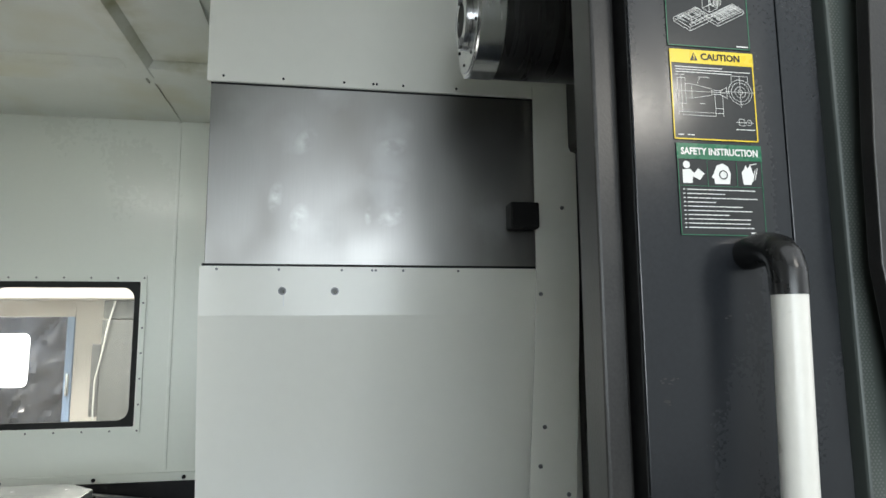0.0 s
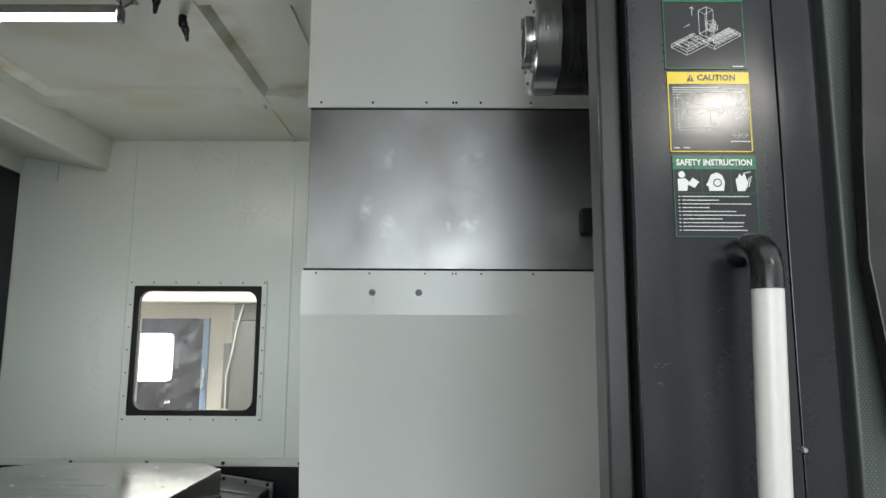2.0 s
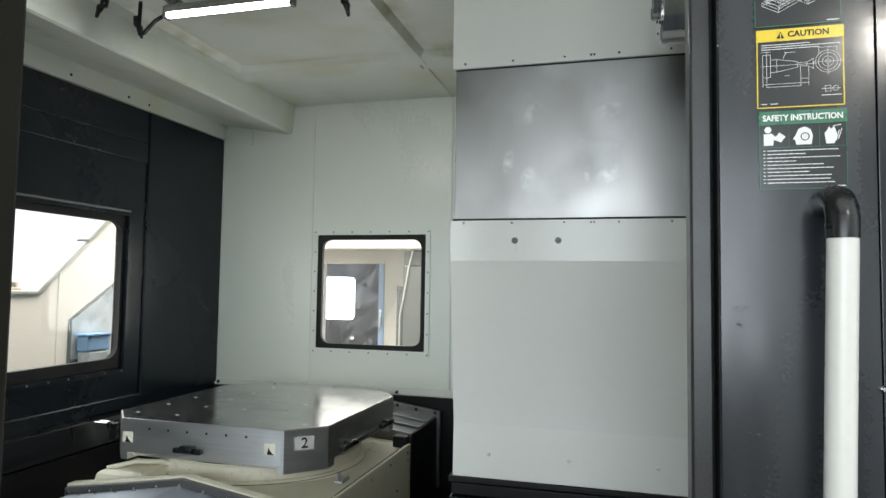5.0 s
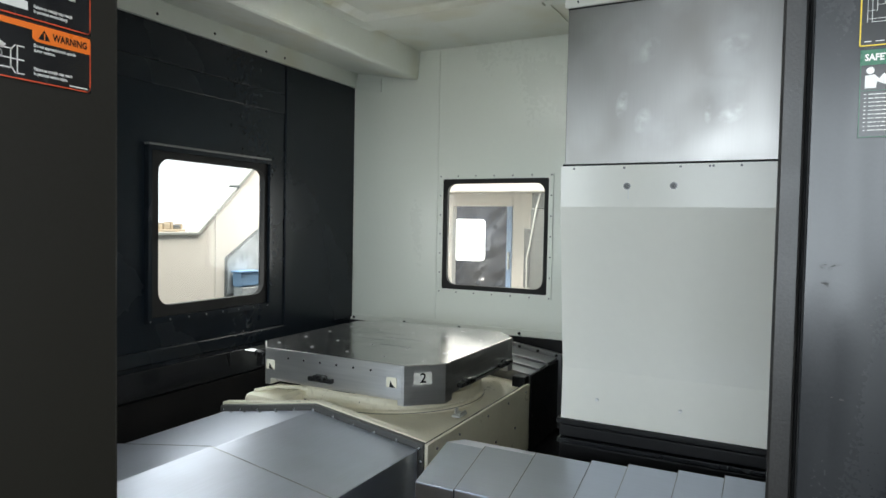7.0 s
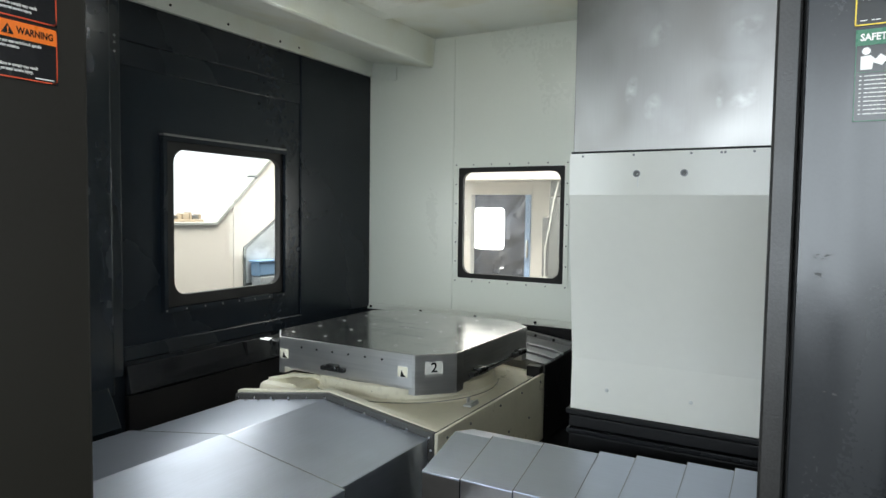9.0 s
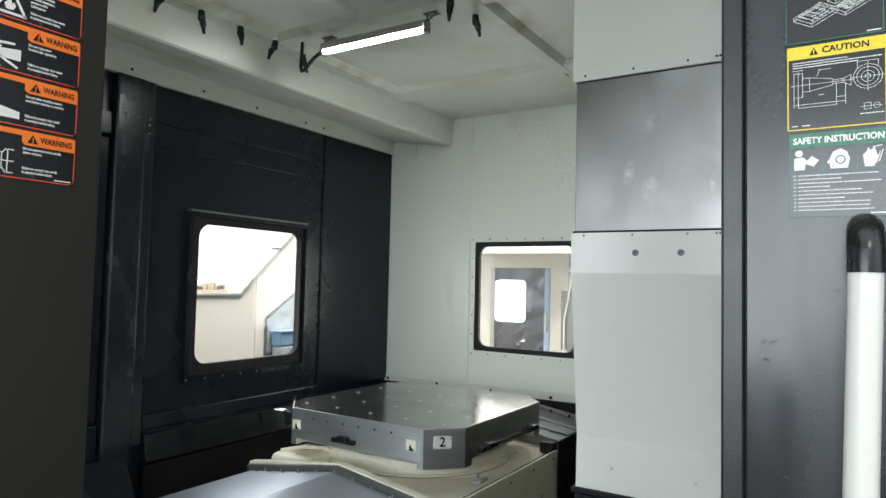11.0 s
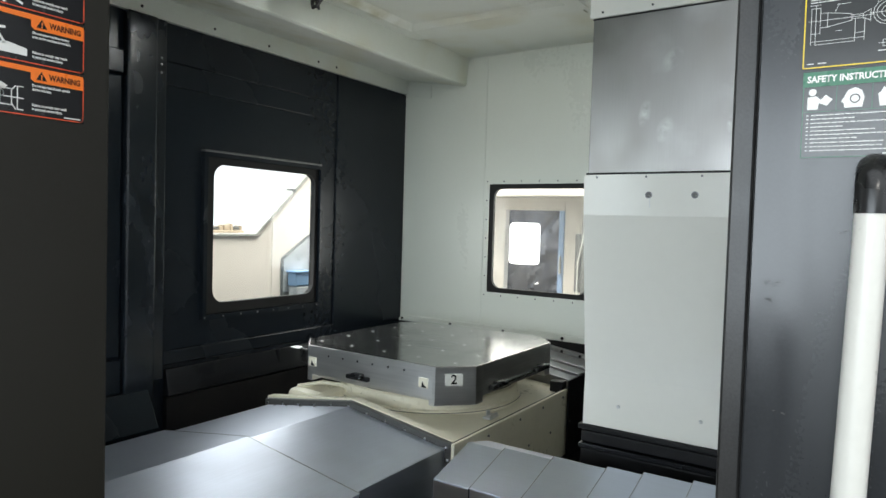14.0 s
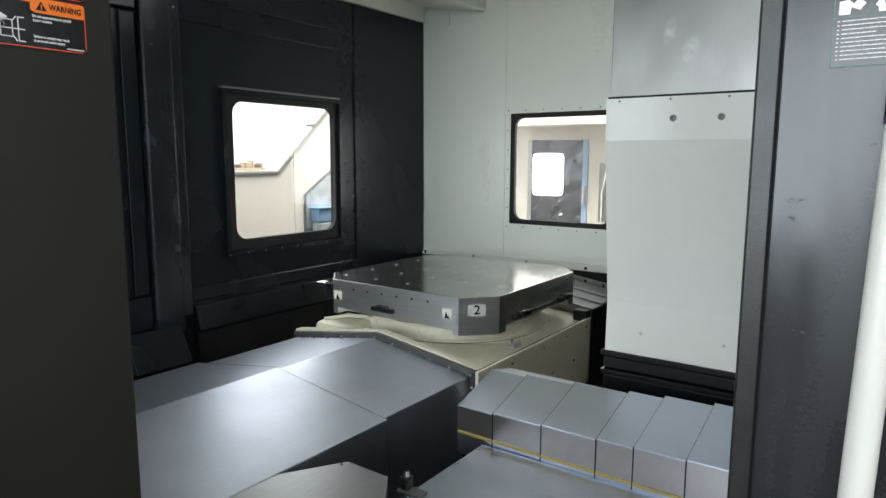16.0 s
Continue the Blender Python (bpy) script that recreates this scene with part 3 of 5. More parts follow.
for y0, y1 in ((2.90, 3.07), (1.955, 2.06), (1.40, 1.50)):
    merge(bm, extrude([(y0, RIB + 0.002), (y1, RIB + 0.002), (y1 + 0.035, ZC - 0.001), (y0 - 0.035, ZC - 0.001)], "x", -1.90, -0.80))
    merge(bm, extrude([(y0, RIB + 0.004), (y1, RIB + 0.004), (y1 + 0.030, ZC - 0.001), (y0 - 0.030, ZC - 0.001)], "x", -0.79, 1.6))
for x in (-0.46, 0.10):
    box(x - 0.012, x + 0.012, 0.9, YB - 0.003, ZC - 0.012, ZC - 0.001, bm=bm)
box(-0.800, -0.788, 3.10, YB - 0.003, ZC - 0.008, ZC - 0.001, bm=bm)
ceiling = whole("ceiling", bm, M_CEIL, "white ribbed ceiling with stepped soffit and yellowish oil stains", "ceiling", "structure")
for y in (1.28, 1.60, 2.0, 2.36, 2.75, 2.91):
    bolt((XL + 0.025, y, 2.565), (1, 0, 0), ceiling, 0.007, 0.005, M_RUBBER)

# unseen hall wall added behind the camera; its opening surrounds the added lamp
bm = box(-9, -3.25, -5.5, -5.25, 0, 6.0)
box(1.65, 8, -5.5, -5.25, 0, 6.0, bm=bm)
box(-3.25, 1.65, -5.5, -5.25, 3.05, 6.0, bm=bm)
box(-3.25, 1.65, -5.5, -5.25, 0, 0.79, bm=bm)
whole("wall_hall", bm, M_HALL, "unseen pale hall wall with a wide opening for the added light", "wall", "structure")

# plain unseen walls and roof added to close the enclosure
whole("wall_right", box(1.55, 1.6, 0.9, YB - 0.03, 0.0, ZC - 0.002), M_WHITE, "white enamelled wall behind the column", "wall", "structure")
bm = box(XL - 0.05, -2.0, 0.24, 0.296, 0.0, ZC + 0.1)
box(-0.62, -0.405, 0.24, 0.296, 0.0, ZC + 0.1, bm=bm)
box(-2.0, -0.62, 0.24, 0.296, 0.0, 0.85, bm=bm)
box(-2.0, -0.62, 0.24, 0.296, 2.15, ZC + 0.1, bm=bm)
# unseen window added so that more light reaches the table
win = thing("window_added", (-1.31, 0.26, 1.5), "unseen wide window added to let light through the front wall", "window", kind="structure")
part("gasket", ring(rounded(-1.999, -0.621, 0.851, 2.149, 0.02), rounded(-1.96, -0.66, 0.89, 2.11, 0.07), "y", 0.25, 0.285), M_RUBBER, win)
pane = part("pane", extrude(rounded(-1.97, -0.65, 0.88, 2.12, 0.07), "y", 0.264, 0.270), M_GLASS, win)
pane.visible_shadow = False
whole("wall_front", bm, M_WHITE, "white enamelled front wall of the enclosure", "wall", "structure")
whole("chip_pan", box(XL, 1.55, 0.30, YB - 0.03, 0.30, 0.34), M_PIT, "black oily chip pan under the table", "floor", "structure")
whole("roof_apron", box(XL - 0.05, 1.6, 0.30, 0.858, ZC + 0.06, ZC + 0.1), M_WHITE, "white sheet roof over the doorway", "ceiling", "structure")

# ---- right door ----
DY = 0.798
door = thing("door_1", (0.48, DY, 0.0), "charcoal powder-coated sliding door, half open", "door", kind="structure")
part("door_panel", box(0.350, 0.5472, DY, DY + 0.05, 0.05, 2.75, 0.0012), M_DOOR, door)
part("door_panel", box(0.5488, 0.600, DY, DY + 0.05, 0.05, 2.75, 0.0012), M_DOOR, door)
part("edge_liner", box(0.3485, 0.3502, DY + 0.004, DY + 0.05, 0.05, 2.75), M_RUBBER, door, "black edge liner")
part("edge_groove", box(0.3455, 0.3495, DY + 0.048, DY + 0.06, 0.05, 2.75), M_RUBBER, door)
part("edge_trim", box(0.3135, 0.345, DY + 0.027, DY + 0.088, 0.05, 2.75, 0.004), M_TRIM, door, "worn dark edge trim")
part("back_panel", box(0.345, 0.66, DY + 0.062, DY + 0.09, 0.05, 2.75, 0.003), M_WHITE, door, "white inner face")
bolt((0.548, DY - 0.003, 1.428), (0, -1, 0), door, 0.005, 0.004, M_CHROME)
hy, hx, lx = 0.732, 0.485, 0.4685
grip = part("handle", pipe([(hx, DY, 1.674), (hx, DY - 0.03, 1.676), (hx, hy + 0.026, 1.674), (hx, hy + 0.013, 1.670), (hx, hy + 0.004, 1.661), (hx, hy, 1.646), (hx, hy, 1.622)], 0.0195, 20), M_PLASTIC, door, "glossy black elbow of the handle", True)
part("grip", rod((lx, hy, 1.02), (hx, hy, 1.624), 0.0182, seg=28), M_HANDLE, grip, "white plastic grip bar", True)
part("lower_elbow", pipe([(lx, hy, 1.022), (lx, hy, 1.0), (lx, hy + 0.004, 0.985), (lx, hy + 0.013, 0.976), (lx, hy + 0.026, 0.972), (lx, DY, 0.970)], 0.0195, 20), M_PLASTIC, grip, "", True)

jamb = thing("door_frame", (0.66, 0.79, 0.0), "green-grey steel frame with perforated strip beside the door", "frame", kind="structure")
# black strip: the shade of the gap beside the door, as colour
part("recess_shade", box(0.598, 0.6175, DY + 0.02, DY + 0.06, 0.0, 2.8), M_RUBBER, jamb)
part("post", box(0.6175, 0.70, 0.795, 0.86, 0.0, 2.8, 0.004), M_FRAME, jamb)
part("cover", box(0.690, 1.62, 0.775, 0.85, 0.0, 2.8, 0.006), M_FRAME, jamb)
part("dark_cover", extrude([(0.655, 2.6), (0.95, 2.6), (0.95, 1.30), (0.646, 1.45), (0.621, 1.66), (0.626, 1.80), (0.640, 2.0)], "y", 0.752, 0.772, 0.002), M_TRIM, jamb, "dark slanting side cover")
dots = bmesh.new()
for i in range(3):
    for k in range(420):
        x, z = 0.6200 + i * 0.005 + (k % 2) * 0.0025, 1.0 + k * 0.0035
        dots.faces.new([dots.verts.new((x + dx, 0.7935, z + dz)) for dx, dz in ((0, 0), (0.0025, 0), (0.0025, 0.0022), (0, 0.0022))])
tagged(part("perforations", dots, M_PERF, jamb), kind="stuff")

# worn paint spots on the door
random.seed(5)
for cx, cz, n, spread in ((0.379, 1.529, 9, 0.011), (0.378, 1.506, 7, 0.008), (0.424, 1.456, 3, 0.010), (0.452, 1.60, 2, 0.006), (0.40, 1.36, 3, 0.014), (0.44, 1.27, 2, 0.012)):
    for k in range(n):
        x, z, w = cx + random.uniform(-1, 1) * spread, cz + random.uniform(-0.35, 0.35) * spread, random.uniform(0.0009, 0.0026)
        bm = bmesh.new()
        pts = []
        for i in range(9):
            a = 2 * math.pi * i / 9
            q = w * (0.6 + 0.4 * random.random())
            pts.append(bm.verts.new((x + 1.4 * q * math.cos(a), DY - 0.0004 - 0.0001 * (k % 3), z + 0.6 * q * math.sin(a))))
        bm.faces.new(pts)
        part("scuff", bm, M_SCUFF, door, "rough worn paint spot")

# ---- left door leaf, standing open at a right angle ----
LX = -0.332
leaf = thing("door_2", (LX, 0.0, 0.0), "dark grey-brown door leaf standing open", "door", kind="structure")
part("door_panel", box(LX - 0.04, LX, -0.75, 0.294, 0.05, 2.75, 0.004), M_LEAF, leaf)
grip = part("handle", pipe([(LX, 0.076, 1.674), (LX + 0.03, 0.076, 1.676), (LX + 0.05, 0.076, 1.668), (LX + 0.062, 0.076, 1.655), (LX + 0.064, 0.076, 1.635)], 0.0195, 16), M_PLASTIC, leaf, "glossy black elbow of the handle", True)
part("grip", rod((LX + 0.064, 0.084, 1.02), (LX + 0.064, 0.076, 1.637), 0.0182, seg=24), M_HANDLE, grip, "white plastic grip bar", True)

# ---- column guard: white panels and a stainless plate ----
PY = 1.965
guard = thing("column_guard", (0.13, PY, 0.75), "tall guard of off-white panels and a brushed stainless plate", "machine guard")
part("upper_panel", box(-0.345, 1.5, PY - 0.012, PY + 0.06, 2.302, ZC - 0.003, 0.004), M_PANEL, guard)
part("steel_plate", box(-0.335, 1.5, PY, PY + 0.05, 1.783, 2.30, 0.002), M_STEEL, guard, "brushed stainless plate with scuffs")
part("shadow_gap", box(-0.335, 1.5, PY - 0.004, PY + 0.02, 2.2985, 2.3035), M_RUBBER, guard)
part("seal_strip", box(-0.34, 1.5, PY - 0.005, PY + 0.02, 1.779, 1.785), M_RUBBER, guard)
lower = extrude([(PY - 0.008, 1.778), (PY - 0.004, 1.643), (2.034, 1.085), (2.030, 0.906), (2.12, 0.906), (2.12, 1.778)], "x", -0.345, 1.5, 0.0)
part("lower_panel", lower, M_PANEL, guard)
for x in (-0.30, -0.135, 0.037, 0.122, 0.132, 0.21, 0.37):
    bolt((x, PY - 0.009, 1.769), (0, -1, 0), guard, 0.0035, 0.003)
    bolt((x, PY - 0.013, 2.318), (0, -1, 0), guard, 0.0035, 0.003, M_RUBBER)
for x in (-0.125, 0.018):
    part("plug_hole", lathe([(0, 0.011), (0.003, 0.011), (0.0032, 0.008)], (x, PY - 0.006, 1.710), (0, -1, 0), 20), M_BOLT, guard, "steel ring of a hole")
    part("plug", lathe([(0, 0.008), (0.0036, 0.008)], (x, PY - 0.006, 1.710), (0, -1, 0), 20), M_FLANGE, guard)
    # chrome bump added to give the hole its crescent glint
    part("glint_bump", lathe([(0.003, 0.0035), (0.0052, 0.0028), (0.0062, 0.0)], (x + 0.003, PY - 0.006, 1.7075), (0, -1, 0), 14), M_CHROME, guard, "small chrome bump for the bright crescent in the hole")
part("drip_mark", box(-0.1225, -0.1195, PY - 0.0074, PY - 0.005, 1.668, 1.699), M_WHITE_INK, guard, "dried white drip under a hole")
for x in (-0.22, 0.05, 0.33):
    bolt((x, 2.031, 0.985), (0, -1, 0), guard, 0.006, 0.004, M_HOLE)

base = thing("guard_base", (0.5, 2.05, 0.34), "black steel base rail below the guard", "machine base")
part("lip", box(-0.360, 1.5, 2.022, 2.16, 0.886, 0.904, 0.003), M_PIT, base)
part("upper_rail", box(-0.35, 1.5, 2.028, 2.16, 0.842, 0.882, 0.004), M_PIT, base)
part("ledge", box(-0.352, 1.5, 2.010, 2.16, 0.824, 0.840, 0.002), M_GLOSS, base, "glossy black ledge")
part("lower_rail", box(-0.345, 1.5, 2.014, 2.16, 0.70, 0.822, 0.004), M_PIT, base)
part("body", box(-0.62, 1.5, 1.945, 2.16, 0.34, 0.697, 0.004), M_GLOSS, base, "glossy black deck beside the way cover")

# ---- side guard of the travelling column, with its bumper ----
side = thing("side_guard", (0.7, 1.93, 0.9), "off-white sheet guard with flared lower part on the column", "machine guard")
bm = bmesh.new()
rows = [(2.33, 0.598, 1.925), (1.74, 0.592, 1.918), (1.55, 0.573, 1.89), (1.25, 0.540, 1.85), (0.88, 0.506, 1.80)]
loops = []
for z, x, y in rows:
    loops.append([bm.verts.new(c) for c in ((x, y, z), (x + 0.125, y - 0.015, z), (x + 0.127, y + 0.002, z), (x + 0.004, y + 0.016, z))])
for p, q in zip(loops, loops[1:]):
    for i in range(4):
        bm.faces.new((p[i], p[(i + 1) % 4], q[(i + 1) % 4], q[i]))
bm.faces.new(loops[0])
bm.faces.new(loops[-1][::-1])
part("sheet", bm, M_PANEL, side)
for x, y, z in ((0.675, 1.913, 1.954), (0.602, 1.912, 1.70), (0.585, 1.858, 1.336), (0.566, 1.846, 1.236), (0.582, 1.832, 1.146), (0.636, 1.827, 1.165)):
    bolt((x, y, z), (-0.12, -0.99, 0), side, 0.006, 0.005)
whole("bumper", box(0.512, 0.597, 1.885, 1.945, 1.888, 1.964, 0.005), M_RUBBER, "black rubber bumper block on the side guard", "bumper")
part("column_edge", box(0.725, 0.80, 1.83, 1.96, 0.70, 2.7, 0.004), M_PIT, side, "black column edge")

# ---- spindle ----
NX, NY, NZ, NR = 0.312, 1.51, 2.305, 0.128
spindle = thing("spindle", (0.6, NY, NZ), "horizontal spindle with black housing and machined steel nose", "spindle")
part("housing", lathe([(0, NR - 0.002), (0.30, NR - 0.002), (0.302, NR + 0.012), (0.9, NR + 0.012)], (NX + 0.062, NY, NZ), (1, 0, 0), 72), M_NOSE, spindle, "", True)
part("nose_ring", lathe([(0, NR - 0.004), (0.003, NR), (0.058, NR), (0.062, NR - 0.003)], (NX, NY, NZ), (1, 0, 0), 72), M_CHROME, spindle, "bright machined nose ring", True)
part("face_plate", lathe([(-0.003, NR - 0.03), (-0.002, NR - 0.012), (0.002, NR - 0.008)], (NX, NY, NZ), (1, 0, 0), 72), M_CHROME, spindle, "", True)
hub = part("spindle_nose", ring([(NY + 0.066 * math.cos(a), NZ + 0.066 * math.sin(a)) for a in [2 * math.pi * i / 40 for i in range(40)]],
                                [(NY + 0.040 * math.cos(a), NZ + 0.040 * math.sin(a)) for a in [2 * math.pi * i / 40 for i in range(40)]], "x", NX - 0.018, NX - 0.004), M_CHROME, spindle, "", True)
part("taper_bore", lathe([(-0.016, 0.0395), (-0.006, 0.036)], (NX, NY, NZ), (1, 0, 0), 40), M_RUBBER, hub, "dark tapered bore")
for s in (1, -1):
    part("drive_key", box(NX - 0.023, NX - 0.017, NY - 0.010, NY + 0.010, NZ + s * 0.053 - 0.011, NZ + s * 0.053 + 0.011, 0.002), M_BOLT, hub)
for i in range(8):
    a = 2 * math.pi * (i + 0.5) / 8
    bolt((NX - 0.0035, NY + 0.098 * math.cos(a), NZ + 0.098 * math.sin(a)), (-1, 0, 0), spindle, 0.004, 0.002, M_RUBBER)
part("head_casting", box(0.70, 1.45, 1.34, 1.93, 2.12, 2.72, 0.02), M_NOSE, spindle)

# ---- rotary table and pallet ----
CX, CY, ZT = -1.42, 2.645, 0.987
table = thing("rotary_table", (CX, CY, 0.34), "cream painted saddle with round rotary table", "machine table")
part("saddle", extrude([(-1.955, 0.36), (-0.862, 0.36), (-0.862, 0.715), (-1.10, 0.735), (-1.70, 0.735), (-1.955, 0.69)], "y", 2.02, 3.18, 0.008), M_CREAM, table)
part("side_plate", box(-0.861, -0.846, 1.975, 3.10, 0.40, 0.735, 0.004), M_CREAM, table, "cream side plate")
part("seam_strip", box(-0.8625, -0.8605, 1.99, 3.10, 0.70, 0.7365), M_PIT, table, "dark gap above the side plate")
part("column_ring", lathe([(0.72, 0.47), (0.745, 0.47), (0.75, 0.455), (0.80, 0.452), (0.812, 0.44), (0.835, 0.44)], (CX, CY, 0), (0, 0, 1), 72), M_CREAM, table, "cream round column", True)
part("joint_line", lathe([(0.7355, 0.4712), (0.7375, 0.4712)], (CX, CY, 0), (0, 0, 1), 72), M_PIT, table, "dark joint round the column")
part("seal_ring", lathe([(0.812, 0.445), (0.822, 0.445)], (CX, CY, 0), (0, 0, 1), 64), M_PIT, table)
part("casting_boss", box(-1.90, -1.66, 2.08, 2.34, 0.70, 0.772, 0.034), M_CREAM, table, "rounded cream casting boss")
part("hose", pipe([(-1.86, 2.12, 0.775), (-1.78, 2.20, 0.79), (-1.70, 2.26, 0.782), (-1.62, 2.27, 0.765)], 0.010, 10), M_CREAM, table)
part("rear_block", box(-0.93, -0.855, 3.06, 3.12, 0.70, 0.775, 0.006), M_PIT, table, "black stop block")
clip = box(-0.935, -0.895, 2.35, 2.43, 0.732, 0.742, 0.003)
box(-0.932, -0.926, 2.375, 2.405, 0.742, 0.766, 0.002, bm=clip)
box(-0.905, -0.898, 2.36, 2.425, 0.742, 0.752, 0.002, bm=clip)
part("hose_clip", clip, M_HOLE, table, "bent steel hose clip")
for y in (2.05, 2.25, 2.55, 2.8, 3.05):
    bolt((-0.845, y, 0.70), (1, 0, 0), table, 0.006, 0.004)
    bolt((-0.845, y + 0.1, 0.55), (1, 0, 0), table, 0.006, 0.004)
for i in range(14):
    a = 2 * math.pi * i / 14
    bolt((CX + 0.449 * math.cos(a), CY + 0.449 * math.sin(a), 0.775), (math.cos(a), math.sin(a), 0), table, 0.006, 0.004, M_RUBBER)

H, C1, C2 = 0.50, 0.125, 0.115
oct_ = [(-H + C1, -H - 0.02), (H - C1, -H - 0.02), (H, -H + C2), (H, H - C2), (H - C1, H + 0.02), (-H + C1, H + 0.02), (-H, H - C2), (-H, -H + C2)]
pallet = thing("pallet", (CX, CY, 0.82), "ground steel pallet with chamfered corners on the rotary table", "pallet")
body = part("body", extrude([(CX + u, CY + v) for u, v in oct_], "z", 0.846, ZT, 0.0025), M_PALLET, pallet)
part("top_plate", extrude([(CX + u * 0.992, CY + v * 0.992) for u, v in oct_], "z", ZT - 0.003, ZT + 0.0005), M_TOP, pallet, "lapped steel top face")
part("lower_plate", extrude([(CX + u * 0.93, CY + v * 0.93) for u, v in oct_], "z", 0.826, 0.8445, 0.003), M_PALLET, pallet)
for sx, sy in ((1, -1), (-1, -1), (1, 1), (-1, 1)):
    pts = [(CX + sx * (H - C1 - 0.03), CY + sy * (H + 0.0195)), (CX + sx * (H - C1 + 0.001), CY + sy * (H + 0.0205)), (CX + sx * (H + 0.0005), CY + sy * (H - C2 + 0.001)), (CX + sx * (H + 0.0005), CY + sy * (H - C2 - 0.06)), (CX + sx * (H - C1 - 0.03), CY + sy * (H - C2 - 0.06))]
    part("corner_block", extrude(pts, "z", 0.818, ZT - 0.004), M_PALLET, pallet)
for i in range(5):
    for k in range(5):
        x, y = CX - 0.4 + 0.2 * i, CY - 0.4 + 0.2 * k
        part("tapped_hole", lathe([(-0.004, 0.0080), (0.0008, 0.0080), (0.0014, 0.0045)], (x, y, ZT + 0.0006), (0, 0, 1), 14), M_RIM, pallet)
for x0, x1, y in ((-0.22, -0.02, -0.06), (0.02, 0.20, -0.16), (-0.06, 0.16, 0.02), (-0.18, 0.0, 0.12)):
    part("key_slot", box(CX + x0, CX + x1, CY + y - 0.0022, CY + y + 0.0022, ZT - 0.004, ZT + 0.0010), M_DULL, pallet, "dark locating slot")
for x in (-0.345, 0.315):
    y = CY - H - 0.02
    ear = part("socket", box(CX + x - 0.025, CX + x + 0.025, y - 0.0015, y + 0.004, 0.888, 0.932, 0.001), M_CREAM, pallet, "cream lifting socket")
    part("plug", extrude([(CX + x - 0.010, 0.890), (CX + x + 0.018, 0.890), (CX + x + 0.004, 0.902), (CX + x - 0.004, 0.917)], "y", y - 0.0035, y - 0.0005), M_PIT, ear)
for i in range(6):
    bolt((CX - 0.24 + 0.09 * i, CY - H - 0.021, 0.95), (0, -1, 0), pallet, 0.005, 0.002, M_RUBBER)
clampb = box(CX - 0.11, CX + 0.02, CY - H - 0.045, CY - H - 0.021, 0.868, 0.888, 0.004)
box(CX - 0.075, CX - 0.015, CY - H - 0.055, CY - H - 0.021, 0.872, 0.90, 0.006, bm=clampb)
part("locator", clampb, M_PLASTIC, pallet, "black locating clamp")
for y0 in (-0.28, 0.18):
    c = box(CX + H + 0.001, CX + H + 0.028, CY + y0, CY + y0 + 0.15, 0.862, 0.886, 0.005)
    box(CX + H + 0.001, CX + H + 0.036, CY + y0 + 0.04, CY + y0 + 0.10, 0.868, 0.896, 0.006, bm=c)
    part("locator", c, M_PLASTIC, pallet, "black locating clamp")
part("locator", box(CX + H + 0.001, CX + H + 0.014, CY - 0.14, CY + 0.19, 0.866, 0.874, 0.002), M_PLASTIC, pallet)
arm = box(CX - H - 0.10, CX - H - 0.005, CY - 0.36, CY - 0.30, 0.895, 0.925, 0.006)
box(CX - H - 0.05, CX - H - 0.004, CY - 0.40, CY - 0.30, 0.86, 0.93, 0.004, bm=arm)
part("locator", arm, M_PLASTIC, pallet, "black locating clamp")
for dy in (-0.345, -0.315):
    part("pin", rod((CX - H - 0.175, CY + dy, 0.912), (CX - H - 0.09, CY + dy, 0.912), 0.006, seg=12), M_CHROME, pallet, "bright steel pin")
# number plate on the chamfer
cdir = Vector((C1, C2 + 0.02, 0)).normalized()
cn = Vector((cdir.y, -cdir.x, 0))
cm = Vector((CX + H - C1 * 0.55, CY - H - 0.02 + (C2 + 0.02) * 0.45, 0.930)) + cn * 0.0035
fm = Matrix((cdir, Vector((0, 0, 1)), cn)).transposed().to_4x4()
fm = Matrix.Translation(cm) @ fm
pl = box(-0.040, 0.040, -0.026, 0.026, -0.0012, 0.0, 0.0004)
bmesh.ops.transform(pl, matrix=fm, verts=pl.verts)
plate = part("number_label", pl, M_LABEL, pallet, "white label with the black number 2")
lettering("numeral", "2", 0.058, fm @ pose(0, 0, 0.0008), plate, M_INK_BLACK, "CENTER", 0.0008)

# ---- telescopic way covers ----


def roof_segment(name, parent, mid, eave_l, eave_r, z_mid, z_eave, y0, y1, bottom, material):
    """One gabled sheet-steel box of a telescopic cover."""
    part(name, extrude([(eave_l, bottom), (eave_r, bottom), (eave_r, z_eave), (mid, z_mid), (eave_l, z_eave - 0.004)], "y", y0, y1, 0.003), material, parent)


front = thing("front_way_cover", (-1.41, 1.4, 0.34), "gabled telescopic stainless way cover before the table", "way cover")
roof_segment("segment", front, -1.41, -1.915, -0.895, 0.782, 0.706, 1.44, 1.985, 0.36, M_COVER)
roof_segment("segment", front, -1.41, -1.93, -0.868, 0.790, 0.714, 0.50, 1.438, 0.36, M_COVER)
for y, dz, e in ((1.4385, 0.0, 0.0),):
    part("joint_lip", extrude([(-1.931 - e, 0.700 + dz), (-1.931 - e, 0.7112 + dz), (-1.41, 0.7914 + dz), (-0.8668 + e, 0.7152 + dz), (-0.8668 + e, 0.36), (-0.8700 + e, 0.36), (-0.8700 + e, 0.700 + dz)], "y", y - 0.0016, y), M_CHROME, front, "bright edge of the joint")
